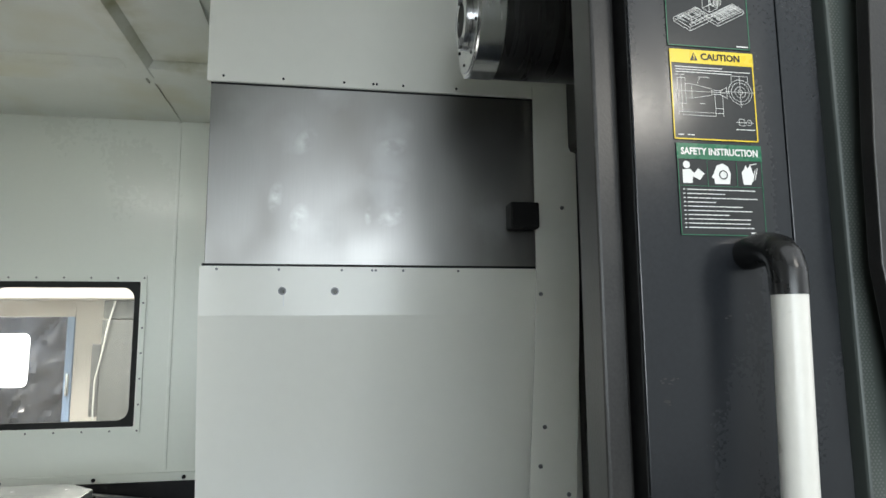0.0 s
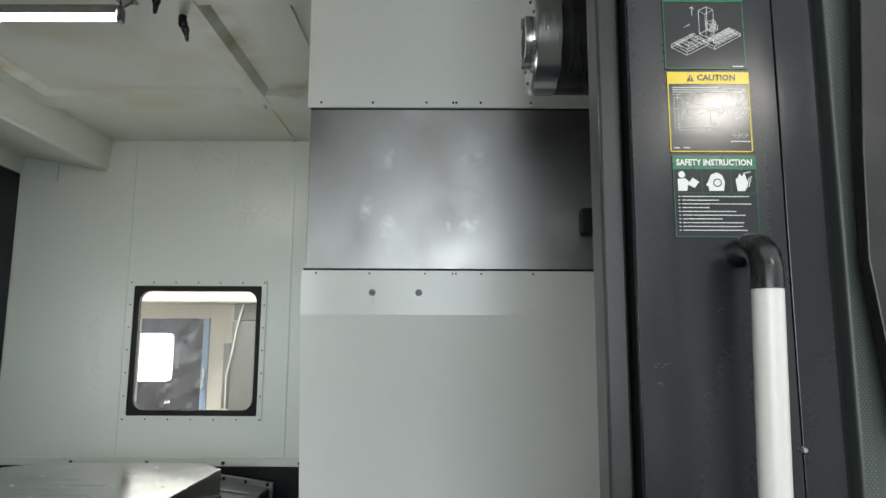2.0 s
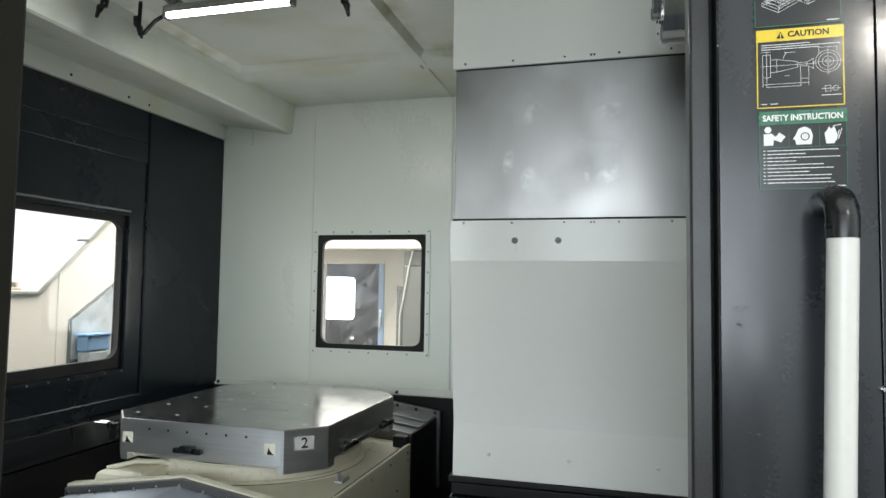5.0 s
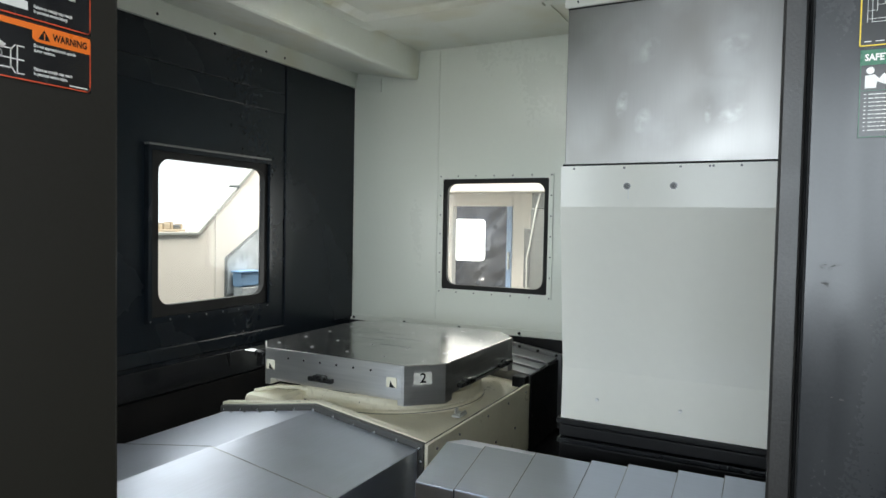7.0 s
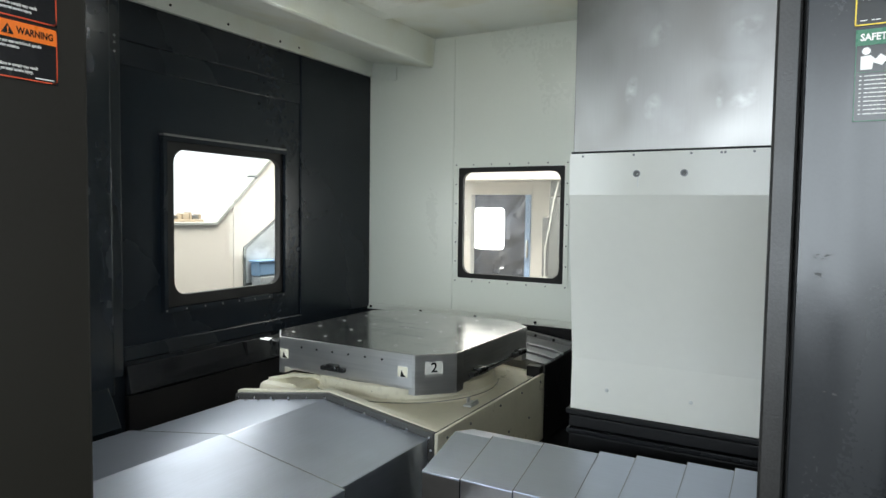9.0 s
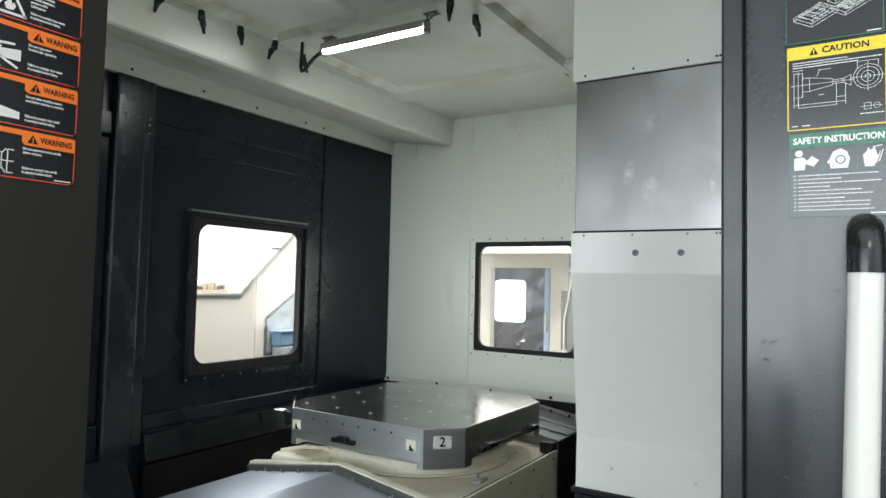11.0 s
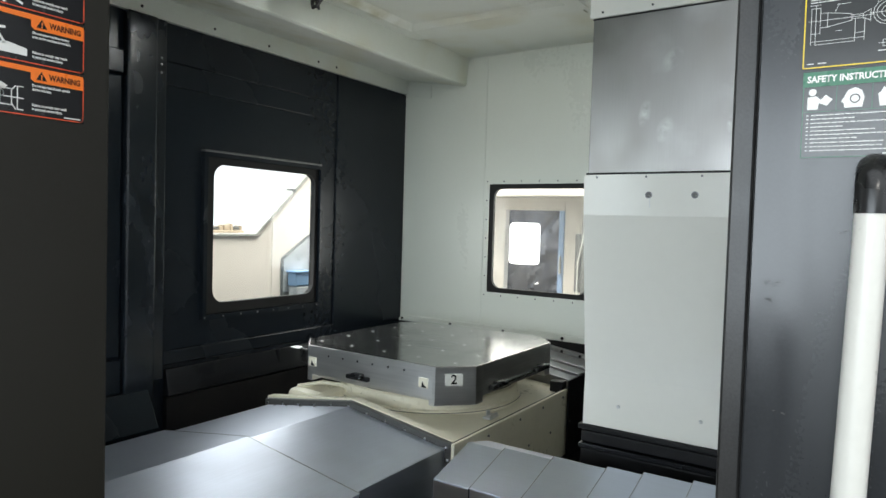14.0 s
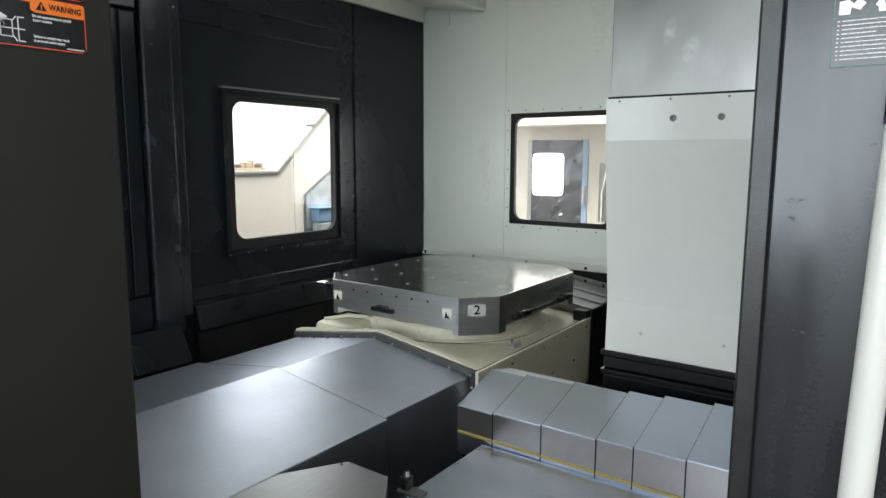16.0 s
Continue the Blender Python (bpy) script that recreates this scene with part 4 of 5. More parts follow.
part("end_flange", extrude([(-1.94, 0.36), (-0.872, 0.36), (-0.872, 0.728), (-1.405, 0.806), (-1.94, 0.726)], "y", 1.987, 2.018, 0.003), M_FLANGE, front, "dark grey wiper flange with bolts")
for x in (-1.84, -1.76, -1.67, -1.58):
    bolt((x, 1.955, 0.782 - abs(x + 1.41) * 0.150), (-0.15, 0, 1), front, 0.006, 0.004, M_CHROME)
part("flange_cap", extrude([(-1.95, 0.716), (-1.95, 0.735), (-1.405, 0.8125), (-0.868, 0.733), (-0.868, 0.722), (-1.405, 0.800)], "y", 2.010, 2.05, 0.002), M_CREAM, front, "cream lip of the flange")
for i in range(11):
    x = -1.92 + 0.103 * i
    z = 0.790 - abs(x + 1.405) * 0.146 - 0.004
    bolt((x, 1.986, z), (0, -1, 0), front, 0.007, 0.005, M_CHROME)
for z in (0.66, 0.60, 0.52):
    bolt((-0.882, 1.986, z), (0, -1, 0), front, 0.007, 0.005, M_CHROME)

rear = thing("rear_way_cover", (-1.34, 3.4, 0.34), "gabled telescopic stainless way cover behind the table", "way cover")
# rear segments take a darker, greyer steel than the front cover
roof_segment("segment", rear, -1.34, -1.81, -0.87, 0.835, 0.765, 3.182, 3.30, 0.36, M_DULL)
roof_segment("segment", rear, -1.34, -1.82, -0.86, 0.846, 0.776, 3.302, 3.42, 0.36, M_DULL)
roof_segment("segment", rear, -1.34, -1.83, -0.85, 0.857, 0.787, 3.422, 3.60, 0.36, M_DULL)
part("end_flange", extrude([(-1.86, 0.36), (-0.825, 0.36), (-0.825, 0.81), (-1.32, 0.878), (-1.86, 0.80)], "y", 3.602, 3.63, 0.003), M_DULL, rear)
part("side_skirt", box(-0.849, -0.843, 3.12, 3.60, 0.36, 0.775, 0.001), M_PIT, rear, "black side of the cover")
for i in range(9):
    x = -1.80 + 0.118 * i
    bolt((x, 3.601, 0.862 - abs(x + 1.32) * 0.135), (0, -1, 0), rear, 0.009, 0.006, M_RUBBER)

right = thing("column_way_cover", (-0.2, 1.7, 0.34), "stepped telescopic stainless cover of the column way", "way cover")
xs = [-0.672, -0.534, -0.36, -0.182, -0.071, 0.073, 0.20, 0.35, 0.55, 0.80]
for i in range(9):
    g = 0.0045 * i
    pr = [(1.573 - g * 0.6, 0.60), (1.573 - g * 0.6, 0.768 + g), (1.79 + g * 3.0, 0.832 + g), (1.93, 0.80), (1.93, 0.60)]
    seg = part("segment", extrude(pr, "x", xs[i] + 0.0005, xs[i + 1] - 0.0005, 0.0014), M_COVERX, right)
    # front plates take a darker, browner steel than the cover tops
    part("front_plate", box(xs[i] + 0.003, xs[i + 1] - 0.003, 1.5718 - g * 0.6, 1.5740 - g * 0.6, 0.684, 0.764 + g), M_COVERFRONT, seg, "front face in a darker, browner steel")
    part("wiper", box(xs[i] + 0.001, xs[i + 1] - 0.001, 1.569 - g * 0.6, 1.60, 0.672, 0.682, 0.002), M_BRASS, seg, "yellow wiper strip")
    if i:
        part("joint", box(xs[i] - 0.0018, xs[i] + 0.0018, 1.5708 - g * 0.6, 1.575, 0.60, 0.768 + g), M_RUBBER, right, "dark joint between segments")
        part("step_edge", extrude([(1.5735 - g * 0.6, 0.768 + g), (1.79 + g * 3.0, 0.8325 + g), (1.79 + g * 3.0, 0.82), (1.5735 - g * 0.6, 0.75)], "x", xs[i] - 0.0009, xs[i] + 0.0009), M_FLANGE if i < 4 else M_DULL, right, "fine dark step on the cover")
part("skirt", box(-0.66, 0.9, 1.585, 1.92, 0.345, 0.60), M_PIT, right, "dark lower skirt")

apron = thing("apron_plate", (-0.2, 1.3, 0.34), "stainless apron plate in front of the way cover", "machine plate")
part("plate", box(-0.568, 0.9, 0.92, 1.566, 0.648, 0.660, 0.002), M_COVERX, apron)
part("support", box(-0.552, 0.88, 0.94, 1.56, 0.345, 0.647), M_PIT, apron)
for y in (1.52, 1.40, 1.16):
    bolt((-0.555, y, 0.660), (0, 0, 1), apron, 0.006, 0.004, M_CHROME)
inner = thing("inner_cover", (-0.68, 0.9, 0.34), "folded stainless corner cover beside the apron plate", "machine plate")
outline = [(-0.857, 0.958), (-0.752, 1.131), (-0.600, 1.128), (-0.52, 1.02), (-0.52, 0.62), (-0.857, 0.62)]
part("top", extrude(outline, "z", 0.708, 0.720, 0.002), M_DULL, inner)
part("body", extrude([(x * 0.995 - 0.003, y - 0.003) for x, y in outline], "z", 0.345, 0.707, 0.002), M_COVERFRONT, inner)
bolt((-0.752, 1.105, 0.720), (0, 0, 1), inner, 0.005, 0.003, M_CHROME)
hold = thing("clamp", (-0.575, 1.19, 0.66), "small black clamp on the apron plate", "clamp")
part("foot", box(-0.60, -0.52, 1.165, 1.205, 0.660, 0.668, 0.002), M_BOLT, hold)
part("block", box(-0.594, -0.564, 1.168, 1.200, 0.668, 0.706, 0.006), M_PLASTIC, hold)
part("screw", rod((-0.579, 1.184, 0.706), (-0.579, 1.184, 0.722), 0.010, 0.008, 14), M_CHROME, hold)

# ---- lamp and coolant nozzles ----
lamp = thing("machine_lamp", (-1.27, 1.99, ZC - 0.045), "slim tube work lamp under the ceiling", "lamp")
part("tube", extrude(rounded(1.980, 2.005, 2.618, 2.638, 0.009), "x", -1.54, -1.0, 0), M_LAMP, lamp, "glowing white tube")
shell = [(1.968, 2.650), (1.972, 2.662), (2.018, 2.662), (2.022, 2.650), (2.026, 2.628), (2.021, 2.628), (2.016, 2.646), (1.974, 2.646), (1.969, 2.628), (1.964, 2.628)]
part("reflector", extrude(shell, "x", -1.545, -0.995), M_CHROME, lamp, "folded bright metal reflector above the tube")
for x in (-1.55, -0.99):
    part("end_cap", box(x - 0.010, x + 0.010, 1.974, 2.013, 2.610, 2.664, 0.008), M_BOLT, lamp, "grey end cap")
    foot = bmesh.new()
    for dx in (-0.022, 0.022):
        rod((x, 1.995, 2.66), (x + dx, 2.03, ZC - 0.032), 0.004, seg=8, bm=foot)
    box(x - 0.032, x + 0.032, 2.012, 2.048, ZC - 0.034, ZC - 0.029, 0.001, bm=foot)
    part("bracket", foot, M_BOLT, lamp, "forked grey wire bracket")
part("cable", pipe([(-1.555, 1.99, 2.63), (-1.585, 1.97, 2.60), (-1.62, 1.95, 2.545), (-1.635, 1.945, 2.54), (-1.645, 1.95, 2.56), (-1.65, 1.96, 2.68)], 0.008, 10), M_RUBBER, lamp, "black cable")


def nozzle(x, y, z, lean, turn):
    n = thing("coolant_nozzle", (0, 0, 0), "black jointed coolant nozzle under the ceiling", "nozzle", "coolant nozzles under the ceiling")
    part("fitting", rod((0, 0, 0.012), (0, 0, -0.010), 0.013, seg=14), M_CEIL, n, "white threaded fitting")
    part("base", lathe([(0.008, 0.013), (0.012, 0.015), (0.026, 0.0145), (0.028, 0.012)], (0, 0, 0), (0, 0, -1), 14), M_PLASTIC, n, "", True)
    part("joint", lathe([(0.022, 0.010), (0.030, 0.016), (0.044, 0.016), (0.052, 0.011)], (0, 0, 0), (lean * 0.3, 0, -1), 14), M_PLASTIC, n, "", True)
    part("tip", lathe([(0.048, 0.013), (0.062, 0.014), (0.070, 0.010), (0.100, 0.006)], (0, 0, 0), (lean, 0, -1), 14), M_PLASTIC, n, "", True)
    n.matrix_basis = pose(x, y, z, 0, 0, turn)
    return n


for i in range(7):
    nozzle(-1.812 + 0.008 * (i % 3), 0.946 + 0.197 * i, 2.712, 0.35 if i % 2 else -0.25, 40 * i)
for i in range(4):
    nozzle(-0.838, 1.535 + 0.197 * i, 2.712, -0.2 if i % 2 else 0.15, 70 * i)

# ---- stickers ----


def flat(m, u0, u1, v0, v1, lift):
    b = box(u0, u1, v0, v1, lift - 0.0006, lift)
    bmesh.ops.transform(b, matrix=m, verts=b.verts)
    return b


def poly(m, points, lift):
    b = bmesh.new()
    b.faces.new([b.verts.new(m @ Vector((u, v, lift))) for u, v in points])
    return b


def lines(m, segs, w, lift):
    """Thin strokes between pairs of points, as one mesh."""
    b = bmesh.new()
    for u0, v0, u1, v1 in segs:
        d = Vector((u1 - u0, v1 - v0)).normalized() * (w / 2)
        n = Vector((-d.y, d.x))
        pts = ((u0 - d.x + n.x, v0 - d.y + n.y), (u1 + d.x + n.x, v1 + d.y + n.y), (u1 + d.x - n.x, v1 + d.y - n.y), (u0 - d.x - n.x, v0 - d.y - n.y))
        b.faces.new([b.verts.new(m @ Vector((u, v, lift))) for u, v in pts])
    return b


def circle(u, v, r, n=18):
    return [(u + r * math.cos(2 * math.pi * i / n), v + r * math.sin(2 * math.pi * i / n)) for i in range(n)]


def loop_segs(pts):
    return [(*a, *b) for a, b in zip(pts, pts[1:] + pts[:1])]


def door_frame_at(x, z):
    return Matrix.Translation((x, DY - 0.0012, z)) @ pose(0, 0, 0, 90)


W = 0.110


def print_rows(parent, m, rows):
    """Fine print too small to read: strokes as long as words."""
    segs = []
    for u0, u1, v in rows:
        u = u0
        while u < u1 - 0.0008:
            e = min(u1, u + random.uniform(0.002, 0.008))
            segs.append((u, v, e, v))
            u = e + 0.0017
    tagged(part("small_print", lines(m, segs, 0.0011, 0.0006), M_WHITE_INK, parent, "rows of fine white print"), kind="stuff")


# axis direction sticker
s = thing("direction_sticker", (0.455, DY, 1.98), "charcoal sticker with green banner and machine axis drawing", "sticker")
m = door_frame_at(0.398, 1.925)
part("backing", flat(m, 0, W, 0, 0.113, 0), M_INK_GREY, s)
part("border", lines(m, loop_segs([(0.001, 0.001), (W - 0.001, 0.001), (W - 0.001, 0.112), (0.001, 0.112)]), 0.0012, 0.0004), M_GREEN, s)
part("banner", flat(m, 0, W, 0.097, 0.113, 0.0006), M_GREEN, s)
lettering("lettering", "DIRECTION OF X,Y,Z AXIS", 0.0078, m @ pose(W / 2, 0.105, 0.0012), s, None, "CENTER", 0.0002, 0.93)
iso = lambda a, b, c: (0.055 + (a - b) * 0.030, 0.042 + (a + b) * 0.016 + c * 0.03)
segs = []


def iso_box(a0, a1, b0, b1, c0, c1):
    for c in (c0, c1):
        segs.extend(loop_segs([iso(a0, b0, c), iso(a1, b0, c), iso(a1, b1, c), iso(a0, b1, c)]))
    for a, b in ((a0, b0), (a1, b0), (a1, b1), (a0, b1)):
        segs.append((*iso(a, b, c0), *iso(a, b, c1)))


iso_box(-0.95, 0.05, -0.15, 0.55, -0.15, 0.0)
iso_box(-0.85, -0.05, -0.05, 0.45, 0.0, 0.06)
iso_box(-0.65, -0.25, 0.05, 0.40, 0.06, 0.16)
iso_box(-0.15, 1.05, -0.60, -0.10, -0.05, 0.08)
iso_box(0.0, 1.0, -0.52, -0.40, 0.08, 0.13)
iso_box(0.0, 1.0, -0.30, -0.18, 0.08, 0.13)
for i in range(5):
    segs.append((*iso(0.1 + 0.2 * i, -0.60, 0.08), *iso(0.1 + 0.2 * i, -0.10, 0.08)))
    segs.append((*iso(-0.85 + 0.2 * i, -0.15, 0.0), *iso(-0.85 + 0.2 * i, 0.55, 0.0)))
iso_box(0.05, 0.42, -0.05, 0.25, 0.13, 1.25)
iso_box(0.10, 0.36, -0.20, -0.05, 0.45, 0.80)
iso_box(0.14, 0.30, -0.34, -0.20, 0.52, 0.72)
segs += [(0.040, 0.078, 0.040, 0.090), (0.037, 0.087, 0.040, 0.090), (0.043, 0.087, 0.040, 0.090), (0.028, 0.060, 0.036, 0.064), (0.030, 0.030, 0.016, 0.036), (0.085, 0.05, 0.098, 0.057)]
part("drawing", lines(m, segs, 0.00055, 0.0006), M_WHITE_INK, s, "white line drawing of a machine")
part("small_print", lines(m, [(0.092, 0.004, 0.106, 0.004)], 0.0014, 0.0006), M_WHITE_INK, s)

# caution sticker
s = thing("caution_sticker", (0.455, DY, 1.865), "charcoal sticker with yellow caution banner and tool drawing", "sticker")
m = door_frame_at(0.400, 1.809)
part("backing", flat(m, 0, W, 0, 0.112, 0), M_INK_GREY, s)
part("border", lines(m, loop_segs([(0.001, 0.001), (W - 0.001, 0.001), (W - 0.001, 0.111), (0.001, 0.111)]), 0.0016, 0.0004), M_YELLOW, s)
part("banner", flat(m, 0, W, 0.095, 0.112, 0.0006), M_YELLOW, s)
lettering("lettering", "CAUTION", 0.0115, m @ pose(0.040, 0.1035, 0.0012), s, M_INK_BLACK, "LEFT", 0.0003)
part("triangle", poly(m, [(0.026, 0.0985), (0.036, 0.0985), (0.031, 0.1085)], 0.0012), M_INK_BLACK, s, "black warning triangle")
lettering("lettering", "!", 0.0085, m @ pose(0.031, 0.1020, 0.0018), s, M_YELLOW, "CENTER", 0.0003)
print_rows(s, m, [(0.007, 0.070, 0.090), (0.007, 0.104, 0.0868), (0.007, 0.080, 0.0836)])
segs = loop_segs([(0.008, 0.044), (0.018, 0.044), (0.018, 0.076), (0.008, 0.076)]) + [(0.013, 0.042, 0.013, 0.079), (0.005, 0.060, 0.076, 0.060)]
segs += [(0.018, 0.069, 0.026, 0.069), (0.026, 0.069, 0.052, 0.064), (0.018, 0.051, 0.026, 0.051), (0.026, 0.051, 0.052, 0.056), (0.052, 0.056, 0.052, 0.064), (0.026, 0.051, 0.026, 0.069)]
segs += loop_segs([(0.052, 0.0575), (0.064, 0.0575), (0.064, 0.0625), (0.052, 0.0625)]) + [(0.064, 0.0575, 0.072, 0.053), (0.064, 0.0625, 0.072, 0.067), (0.072, 0.053, 0.072, 0.067)]
segs += [(0.008, 0.030, 0.008, 0.044), (0.013, 0.030, 0.013, 0.042), (0.056, 0.030, 0.056, 0.057), (0.066, 0.030, 0.066, 0.057), (0.008, 0.034, 0.066, 0.034), (0.013, 0.030, 0.056, 0.030)]
segs += [(0.036, 0.045, 0.042, 0.045), (0.036, 0.078, 0.050, 0.078), (0.034, 0.070, 0.038, 0.078), (0.006, 0.080, 0.018, 0.080), (0.056, 0.040, 0.066, 0.040)]
for r in (0.003, 0.007, 0.012, 0.0155):
    segs += loop_segs(circle(0.090, 0.062, r))
segs += [(0.071, 0.062, 0.109, 0.062), (0.090, 0.043, 0.090, 0.081), (0.079, 0.082, 0.101, 0.082), (0.079, 0.074, 0.079, 0.082), (0.101, 0.074, 0.101, 0.082)]
segs += loop_segs([(0.086, 0.020), (0.093, 0.020), (0.093, 0.028), (0.086, 0.028)]) + loop_segs(circle(0.099, 0.024, 0.0035)) + [(0.082, 0.024, 0.105, 0.024)]
part("drawing", lines(m, segs, 0.0005, 0.0006), M_WHITE_INK, s, "white drawing of a tool shank")
print_rows(s, m, [(0.006, 0.014, 0.006), (0.018, 0.026, 0.006), (0.082, 0.106, 0.015)])

# safety sticker
s = thing("safety_sticker", (0.455, DY, 1.75), "charcoal sticker with green safety banner and white pictograms", "sticker")
m = door_frame_at(0.402, 1.6945)
part("backing", flat(m, 0, W, 0, 0.110, 0), M_INK_GREY, s)
part("border", lines(m, loop_segs([(0.001, 0.001), (W - 0.001, 0.001), (W - 0.001, 0.109), (0.001, 0.109)]), 0.0009, 0.0004), M_GREEN, s)
part("banner", flat(m, 0, W, 0.091, 0.110, 0.0006), M_GREEN, s)
lettering("lettering", "SAFETY INSTRUCTION", 0.0115, m @ pose(W / 2, 0.100, 0.0012), s, None, "CENTER", 0.0004, 0.86)
part("dividers", lines(m, [(0.038, 0.060, 0.038, 0.090), (0.076, 0.060, 0.076, 0.090), (0.003, 0.059, 0.107, 0.059)], 0.0006, 0.0005), M_GREEN, s)
part("pictogram", poly(m, [(0.006, 0.062), (0.018, 0.062), (0.019, 0.070), (0.028, 0.066), (0.034, 0.074), (0.026, 0.080), (0.021, 0.074), (0.016, 0.079), (0.006, 0.078)], 0.0006), M_WHITE_INK, s, "white reading figure shape")
part("pictogram", poly(m, circle(0.0115, 0.084, 0.0045, 14), 0.0006), M_WHITE_INK, s)
part("pictogram", poly(m, [(0.047, 0.062), (0.066, 0.062), (0.068, 0.074), (0.065, 0.083), (0.058, 0.087), (0.050, 0.084), (0.046, 0.075), (0.043, 0.070), (0.046, 0.068)], 0.0006), M_WHITE_INK, s, "white helmet shape")
part("ear_cup", lines(m, loop_segs(circle(0.058, 0.073, 0.005)), 0.0012, 0.0011), M_INK_GREY, s)
part("pictogram", poly(m, [(0.084, 0.062), (0.094, 0.062), (0.098, 0.074), (0.094, 0.086), (0.090, 0.082), (0.088, 0.086), (0.085, 0.080), (0.082, 0.077)], 0.0006), M_WHITE_INK, s, "white glove shape")
part("pictogram", lines(m, [(0.096, 0.066, 0.100, 0.080), (0.099, 0.068, 0.103, 0.082), (0.093, 0.086, 0.102, 0.088)], 0.001, 0.0006), M_WHITE_INK, s)
rows = []
for i, w in enumerate((0.098, 0.058, 0.100, 0.046, 0.080, 0.094, 0.062, 0.090, 0.088, 0.094)):
    z = 0.0545 - i * 0.0050
    rows += [(0.006, 0.0075, z), (0.011, w, z)]
print_rows(s, m, rows)
part("small_print", lines(m, [(0.090, 0.004, 0.106, 0.004)], 0.0014, 0.0006), M_WHITE_INK, s)

# warning stickers on the open leaf
WARN = (("During inflammable", "material machining,", "prepare a fire", "extinguisher"), ("Do not open door", "in automatic operation."),
        ("Do not enter machine moving", "area during machine is working."), ("Do not approach/touch spindle", "during rotation."))
for i, zt in enumerate((1.943, 1.883, 1.823, 1.763)):
    zb = zt - 0.0575
    s = thing("warning_sticker", (LX, 0.2, (zt + zb) / 2), "black sticker with orange warning banner and white pictogram", "sticker", "warning stickers on the open leaf")
    m = Matrix.Translation((LX + 0.0012, 0.1455, zb)) @ pose(0, 0, 0, 90, 0, 90)
    w, h = 0.115, 0.0575
    part("backing", flat(m, 0, w, 0, h, 0), M_INK_BLACK, s)
    part("border", lines(m, loop_segs(rounded(0.0012, w - 0.0012, 0.0012, h - 0.0012, 0.004)), 0.0012, 0.0004), M_RED_INK, s, "orange-red border line")
    part("banner", poly(m, [(0.002, h - 0.006), (0.054, h - 0.007), (0.054, h - 0.0145), (0.058, h - 0.0175), (w - 0.0015, h - 0.0175), (w - 0.0015, h - 0.001), (0.002, h - 0.001)], 0.0006), M_ORANGE, s)
    part("triangle", poly(m, [(0.0595, h - 0.0145), (0.0715, h - 0.0145), (0.0655, h - 0.0045)], 0.001), M_INK_BLACK, s)
    lettering("lettering", "!", 0.0082, m @ pose(0.0655, h - 0.0112, 0.0016), s, M_ORANGE, "CENTER", 0.0003)
    lettering("lettering", "WARNING", 0.0095, m @ pose(0.0740, h - 0.0097, 0.001), s, M_INK_BLACK, "LEFT", 0.0003, 0.78)
    for k, words in enumerate(WARN[i]):
        lettering("lettering", words, 0.0044, m @ pose(0.0555, h - 0.0215 - 0.0046 * k, 0.0006), s, None, "LEFT", 0.00014, 0.76)
    for k, words in enumerate(("Failure to comply may result", "in personal severe injury.")):
        lettering("lettering", words, 0.0044, m @ pose(0.0555, 0.0135 - 0.0046 * k, 0.0006), s, None, "LEFT", 0.00014, 0.76)
    if i == 0:
        part("pictogram", lines(m, loop_segs([(0.018, 0.006), (0.050, 0.006), (0.034, 0.036)]), 0.003, 0.0006), M_WHITE_INK, s, "white flame triangle")
        part("pictogram", poly(m, [(0.030, 0.010), (0.037, 0.010), (0.040, 0.015), (0.038, 0.019), (0.036, 0.017), (0.034, 0.024), (0.031, 0.019), (0.028, 0.016)], 0.0006), M_WHITE_INK, s)
    elif i == 1:
        part("pictogram", lines(m, [(0.012, 0.034, 0.026, 0.026), (0.020, 0.030, 0.040, 0.032), (0.020, 0.018, 0.044, 0.006), (0.018, 0.016, 0.026, 0.004)], 0.0028, 0.0006), M_WHITE_INK, s, "white crushed hand shape")
        part("pictogram", poly(m, [(0.024, 0.014), (0.048, 0.014), (0.048, 0.027), (0.024, 0.024)], 0.0006), M_WHITE_INK, s)
    elif i == 2:
        part("pictogram", poly(m, [(0.006, 0.008), (0.050, 0.008), (0.050, 0.016), (0.030, 0.020), (0.006, 0.016)], 0.0006), M_WHITE_INK, s, "white conveyor shape")
        part("pictogram", lines(m, [(0.014, 0.040, 0.020, 0.030), (0.020, 0.030, 0.016, 0.018), (0.020, 0.028, 0.026, 0.019), (0.012, 0.034, 0.026, 0.035)], 0.003, 0.0006), M_WHITE_INK, s)
    else:
        part("pictogram", poly(m, [(0.004, 0.040), (0.011, 0.042), (0.020, 0.036), (0.030, 0.031), (0.027, 0.027), (0.018, 0.026), (0.012, 0.030), (0.008, 0.026)], 0.0006), M_WHITE_INK, s, "white hand and spindle shape")
        segs = loop_segs(circle(0.022, 0.022, 0.004)) + loop_segs([(0.022, 0.010), (0.034, 0.010), (0.034, 0.028), (0.022, 0.028)]) + [(0.022, 0.019, 0.046, 0.019), (0.040, 0.006, 0.046, 0.006), (0.040, 0.006, 0.040, 0.032), (0.040, 0.032, 0.046, 0.032), (0.034, 0.012, 0.038, 0.006), (0.034, 0.027, 0.038, 0.032)]
        part("pictogram", lines(m, segs, 0.0012, 0.0006), M_WHITE_INK, s)
        part("small_print", lines(m, [(0.092, 0.004, 0.110, 0.004)], 0.0013, 0.0006), M_WHITE_INK, s)

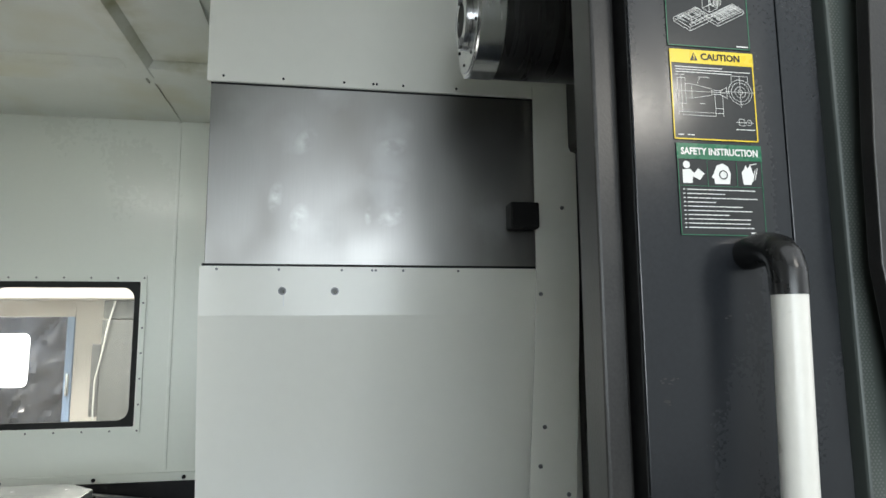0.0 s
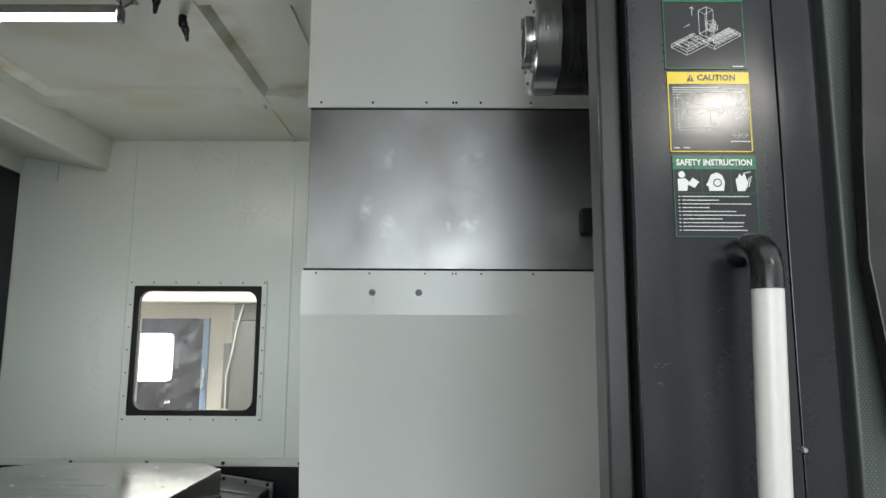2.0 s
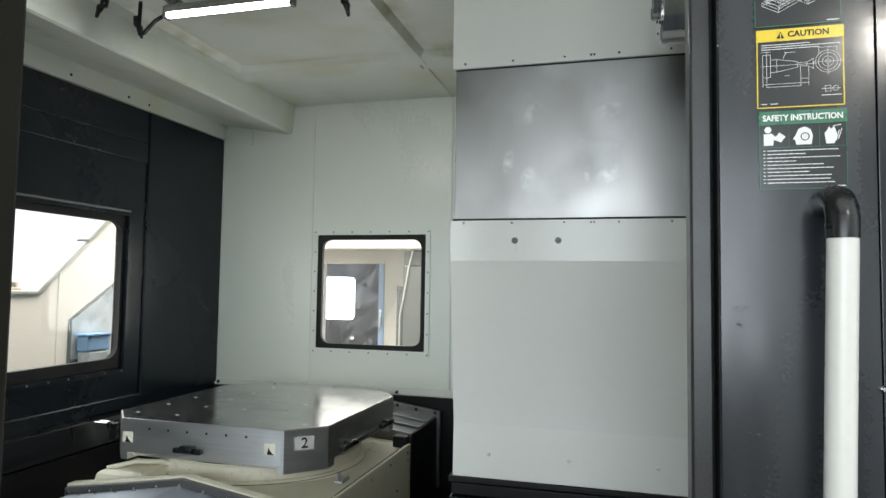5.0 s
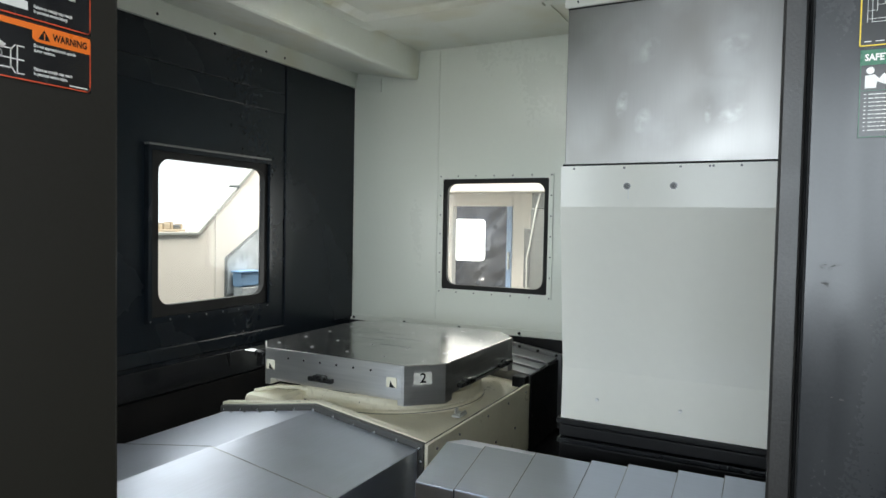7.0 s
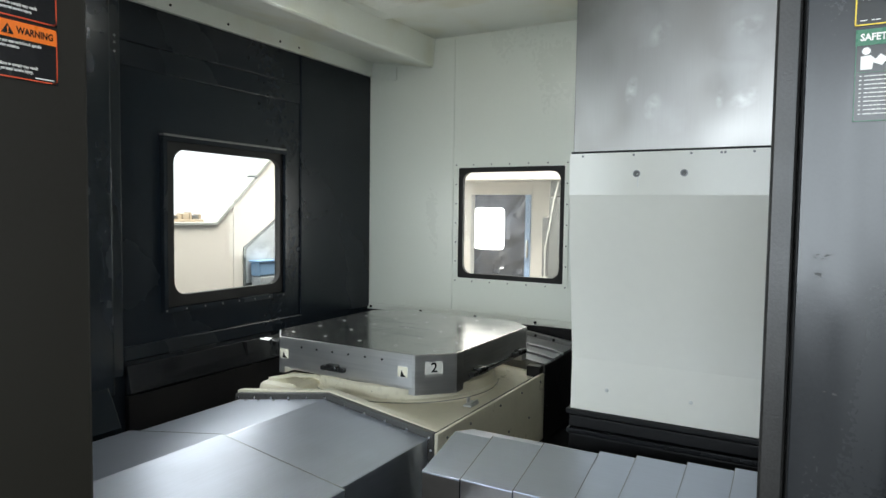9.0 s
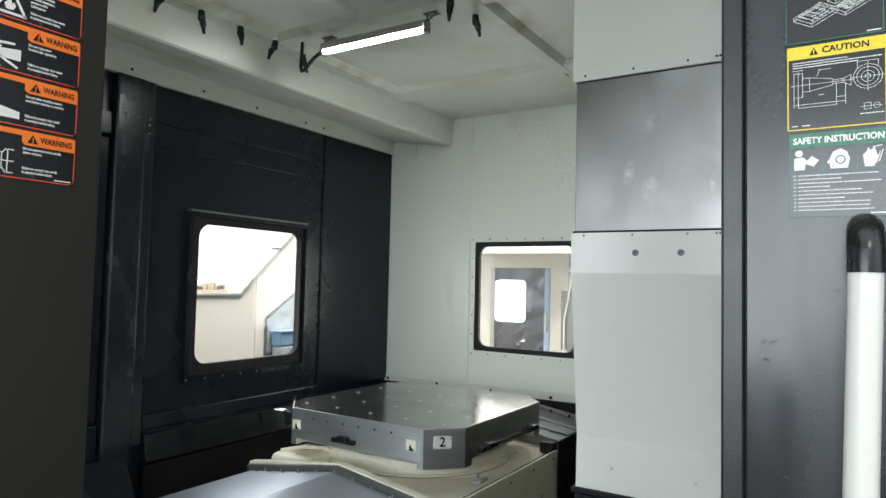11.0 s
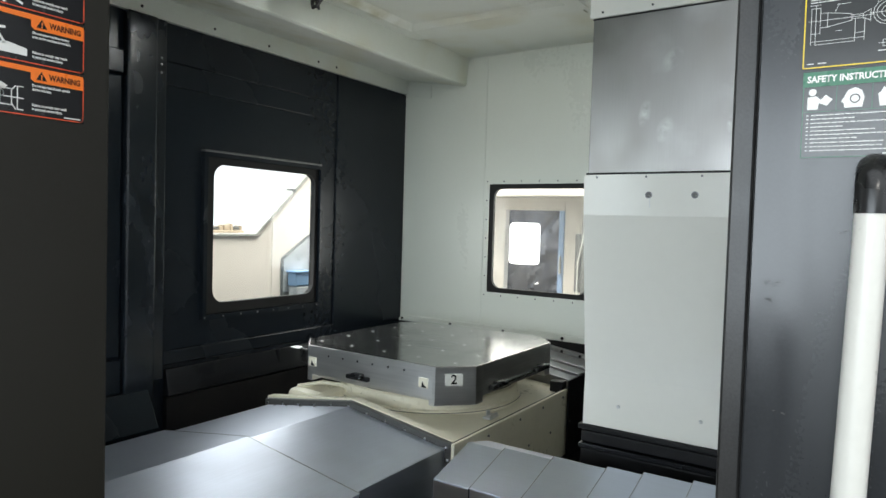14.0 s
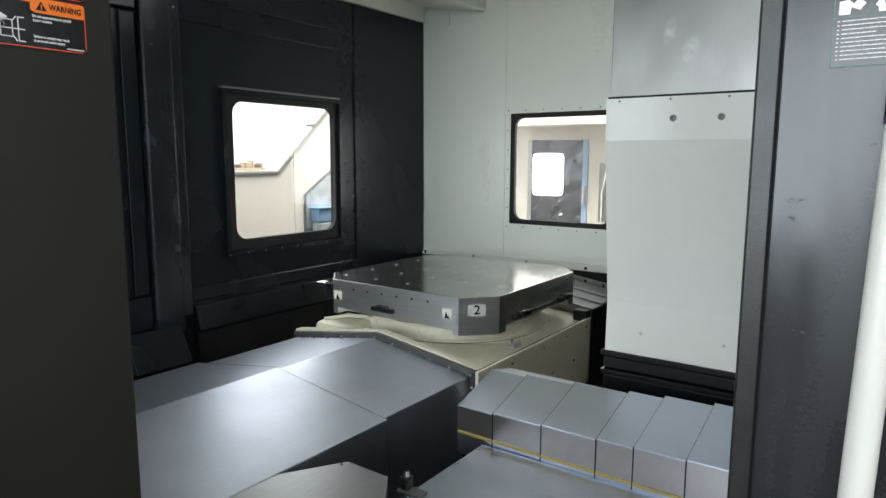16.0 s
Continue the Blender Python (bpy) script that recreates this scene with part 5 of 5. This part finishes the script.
# ---- beyond the windows ----
XO = -3.2
mc = thing("neighbour_machine", (XO, 3.2, 0.0), "pale machine enclosure with sloping top edge", "machine")
part("enclosure", extrude([(1.2, 0.3), (5.2, 0.3), (5.2, 3.0), (4.60, 3.0), (3.50, 1.965), (2.985, 1.485), (1.2, 1.485)], "x", XO - 0.06, XO, 0.004), M_OUT, mc)
part("edge_strip", extrude([(1.2, 1.473), (2.99, 1.473), (4.61, 2.98), (4.60, 3.01), (2.98, 1.491), (1.2, 1.491)], "x", XO - 0.08, XO + 0.012, 0.002), M_OUTGREY, mc, "grey edge strip")
part("sensor_box", box(XO - 0.06, XO + 0.02, 3.325, 3.348, 1.805, 1.832, 0.004), M_SURROUND, mc, "small dark sensor box")
part("seam_strip", box(XO, XO + 0.01, 3.135, 3.165, 0.4, 1.66, 0.002), M_OUT, mc)
part("door_window", extrude([(3.225, 1.03), (3.9, 1.03), (3.9, 1.70), (3.60, 1.55), (3.225, 1.31)], "x", XO + 0.002, XO + 0.010, 0.002), M_SURROUND, mc, "grey chamfered window surround")
part("door_pane", extrude([(3.245, 1.05), (3.88, 1.05), (3.88, 1.67), (3.60, 1.525), (3.245, 1.295)], "x", XO + 0.011, XO + 0.016), M_PANEGREY, mc)
tub = thing("storage_tub", (XO + 0.1, 3.5, 0.0), "blue plastic tub beside the neighbour machine", "tub")
part("tub", box(XO + 0.03, XO + 0.12, 3.27, 3.46, 1.10, 1.20, 0.012), M_BLUE, tub)
part("rim", box(XO + 0.022, XO + 0.128, 3.262, 3.468, 1.200, 1.214, 0.004), M_BLUE, tub)
part("stand", box(XO + 0.03, XO + 0.12, 3.28, 3.45, 0.0, 1.098, 0.01), M_PANEGREY, tub)
ledge = thing("timber_stack", (XO - 0.25, 2.8, 1.49), "stack of pale timber and metal offcuts", "offcuts")
part("board", box(XO - 0.4, XO - 0.1, 2.66, 2.97, 1.493, 1.51, 0.003), M_WOOD, ledge)
part("offcut", box(XO - 0.35, XO - 0.2, 2.78, 2.88, 1.511, 1.535, 0.004), M_BOLT, ledge)
part("offcut", box(XO - 0.3, XO - 0.2, 2.90, 2.94, 1.511, 1.528, 0.004), M_BOLT, ledge)
for y, w, h in ((2.72, 0.04, 0.022), (2.77, 0.03, 0.030), (2.81, 0.05, 0.040), (2.865, 0.02, 0.048), (2.89, 0.05, 0.026), (2.945, 0.02, 0.034)):
    part("offcut", box(XO - 0.19, XO - 0.12, y, y + w, 1.511, 1.511 + h, 0.004), M_BOLT if h < 0.03 else M_WOOD, ledge)
part("frame", box(XO - 0.5, XO - 0.09, 2.40, 2.98, 0.0, 1.491, 0.004), M_OUT, ledge)

bk = thing("far_machine", (-2.0, 5.4, 0.0), "pale machine front with dark film curtain and blue door edge", "machine")
part("door_post", box(-1.845, -1.25, 5.36, 5.44, 0.2, 2.1, 0.004), M_OUT, bk)
part("header", box(-4.2, -1.845, 5.358, 5.44, 1.753, 2.1, 0.003), M_OUT, bk)
part("door_jamb", box(-4.2, -2.45, 5.36, 5.44, 0.2, 1.752, 0.003), M_OUT, bk)
part("beam", box(-4.2, -0.2, 5.05, 5.30, 1.862, 2.6, 0.012), M_OUT, bk, "cream beam")
part("door_edge", box(-1.898, -1.848, 5.35, 5.42, 0.2, 1.752, 0.003), M_BLUETRIM, bk, "pale blue door edge")
part("pull", rod((-1.87, 5.335, 1.18), (-1.87, 5.335, 1.34), 0.012, seg=12), M_CHROME, bk)
film = bmesh.new()
N, K = 60, 40
grid = [[film.verts.new((-4.2 + 2.4 * i / N, 6.50 + 0.05 * noise.noise(Vector((i * 0.35, k * 0.12, 0))) + 0.07 * noise.noise(Vector((i * 0.10 + k * 0.16, k * 0.50 - i * 0.42, 3))), 0.3 + 1.9 * k / K)) for k in range(K + 1)] for i in range(N + 1)]
for i in range(N):
    for k in range(K):
        film.faces.new((grid[i][k], grid[i + 1][k], grid[i + 1][k + 1], grid[i][k + 1]))
part("curtain", film, M_FILM, bk, "crumpled dark film curtain", True)
part("far_pane", extrude(rounded(-2.935, -2.565, 1.18, 1.64, 0.05), "y", 6.38, 6.39), M_SKYPANE, bk, "bright far window")
cab = thing("control_cabinet", (-1.4, 5.2, 0.0), "grey control cabinet with cable", "cabinet")
part("body", box(-1.58, -0.5, 5.10, 5.34, 0.2, 1.72, 0.006), M_CABINET, cab)
part("top_box", box(-1.575, -0.5, 5.105, 5.34, 1.728, 1.858, 0.006), M_CABINET, cab)
part("cable", pipe([(-1.49, 5.08, 1.86), (-1.53, 5.08, 1.7), (-1.57, 5.08, 1.45), (-1.60, 5.08, 1.3), (-1.60, 5.08, 0.9)], 0.0065, 8), M_LABEL, cab, "pale cable")
part("box", box(-1.64, -1.585, 5.11, 5.16, 1.05, 1.55, 0.004), M_BOLT, cab)
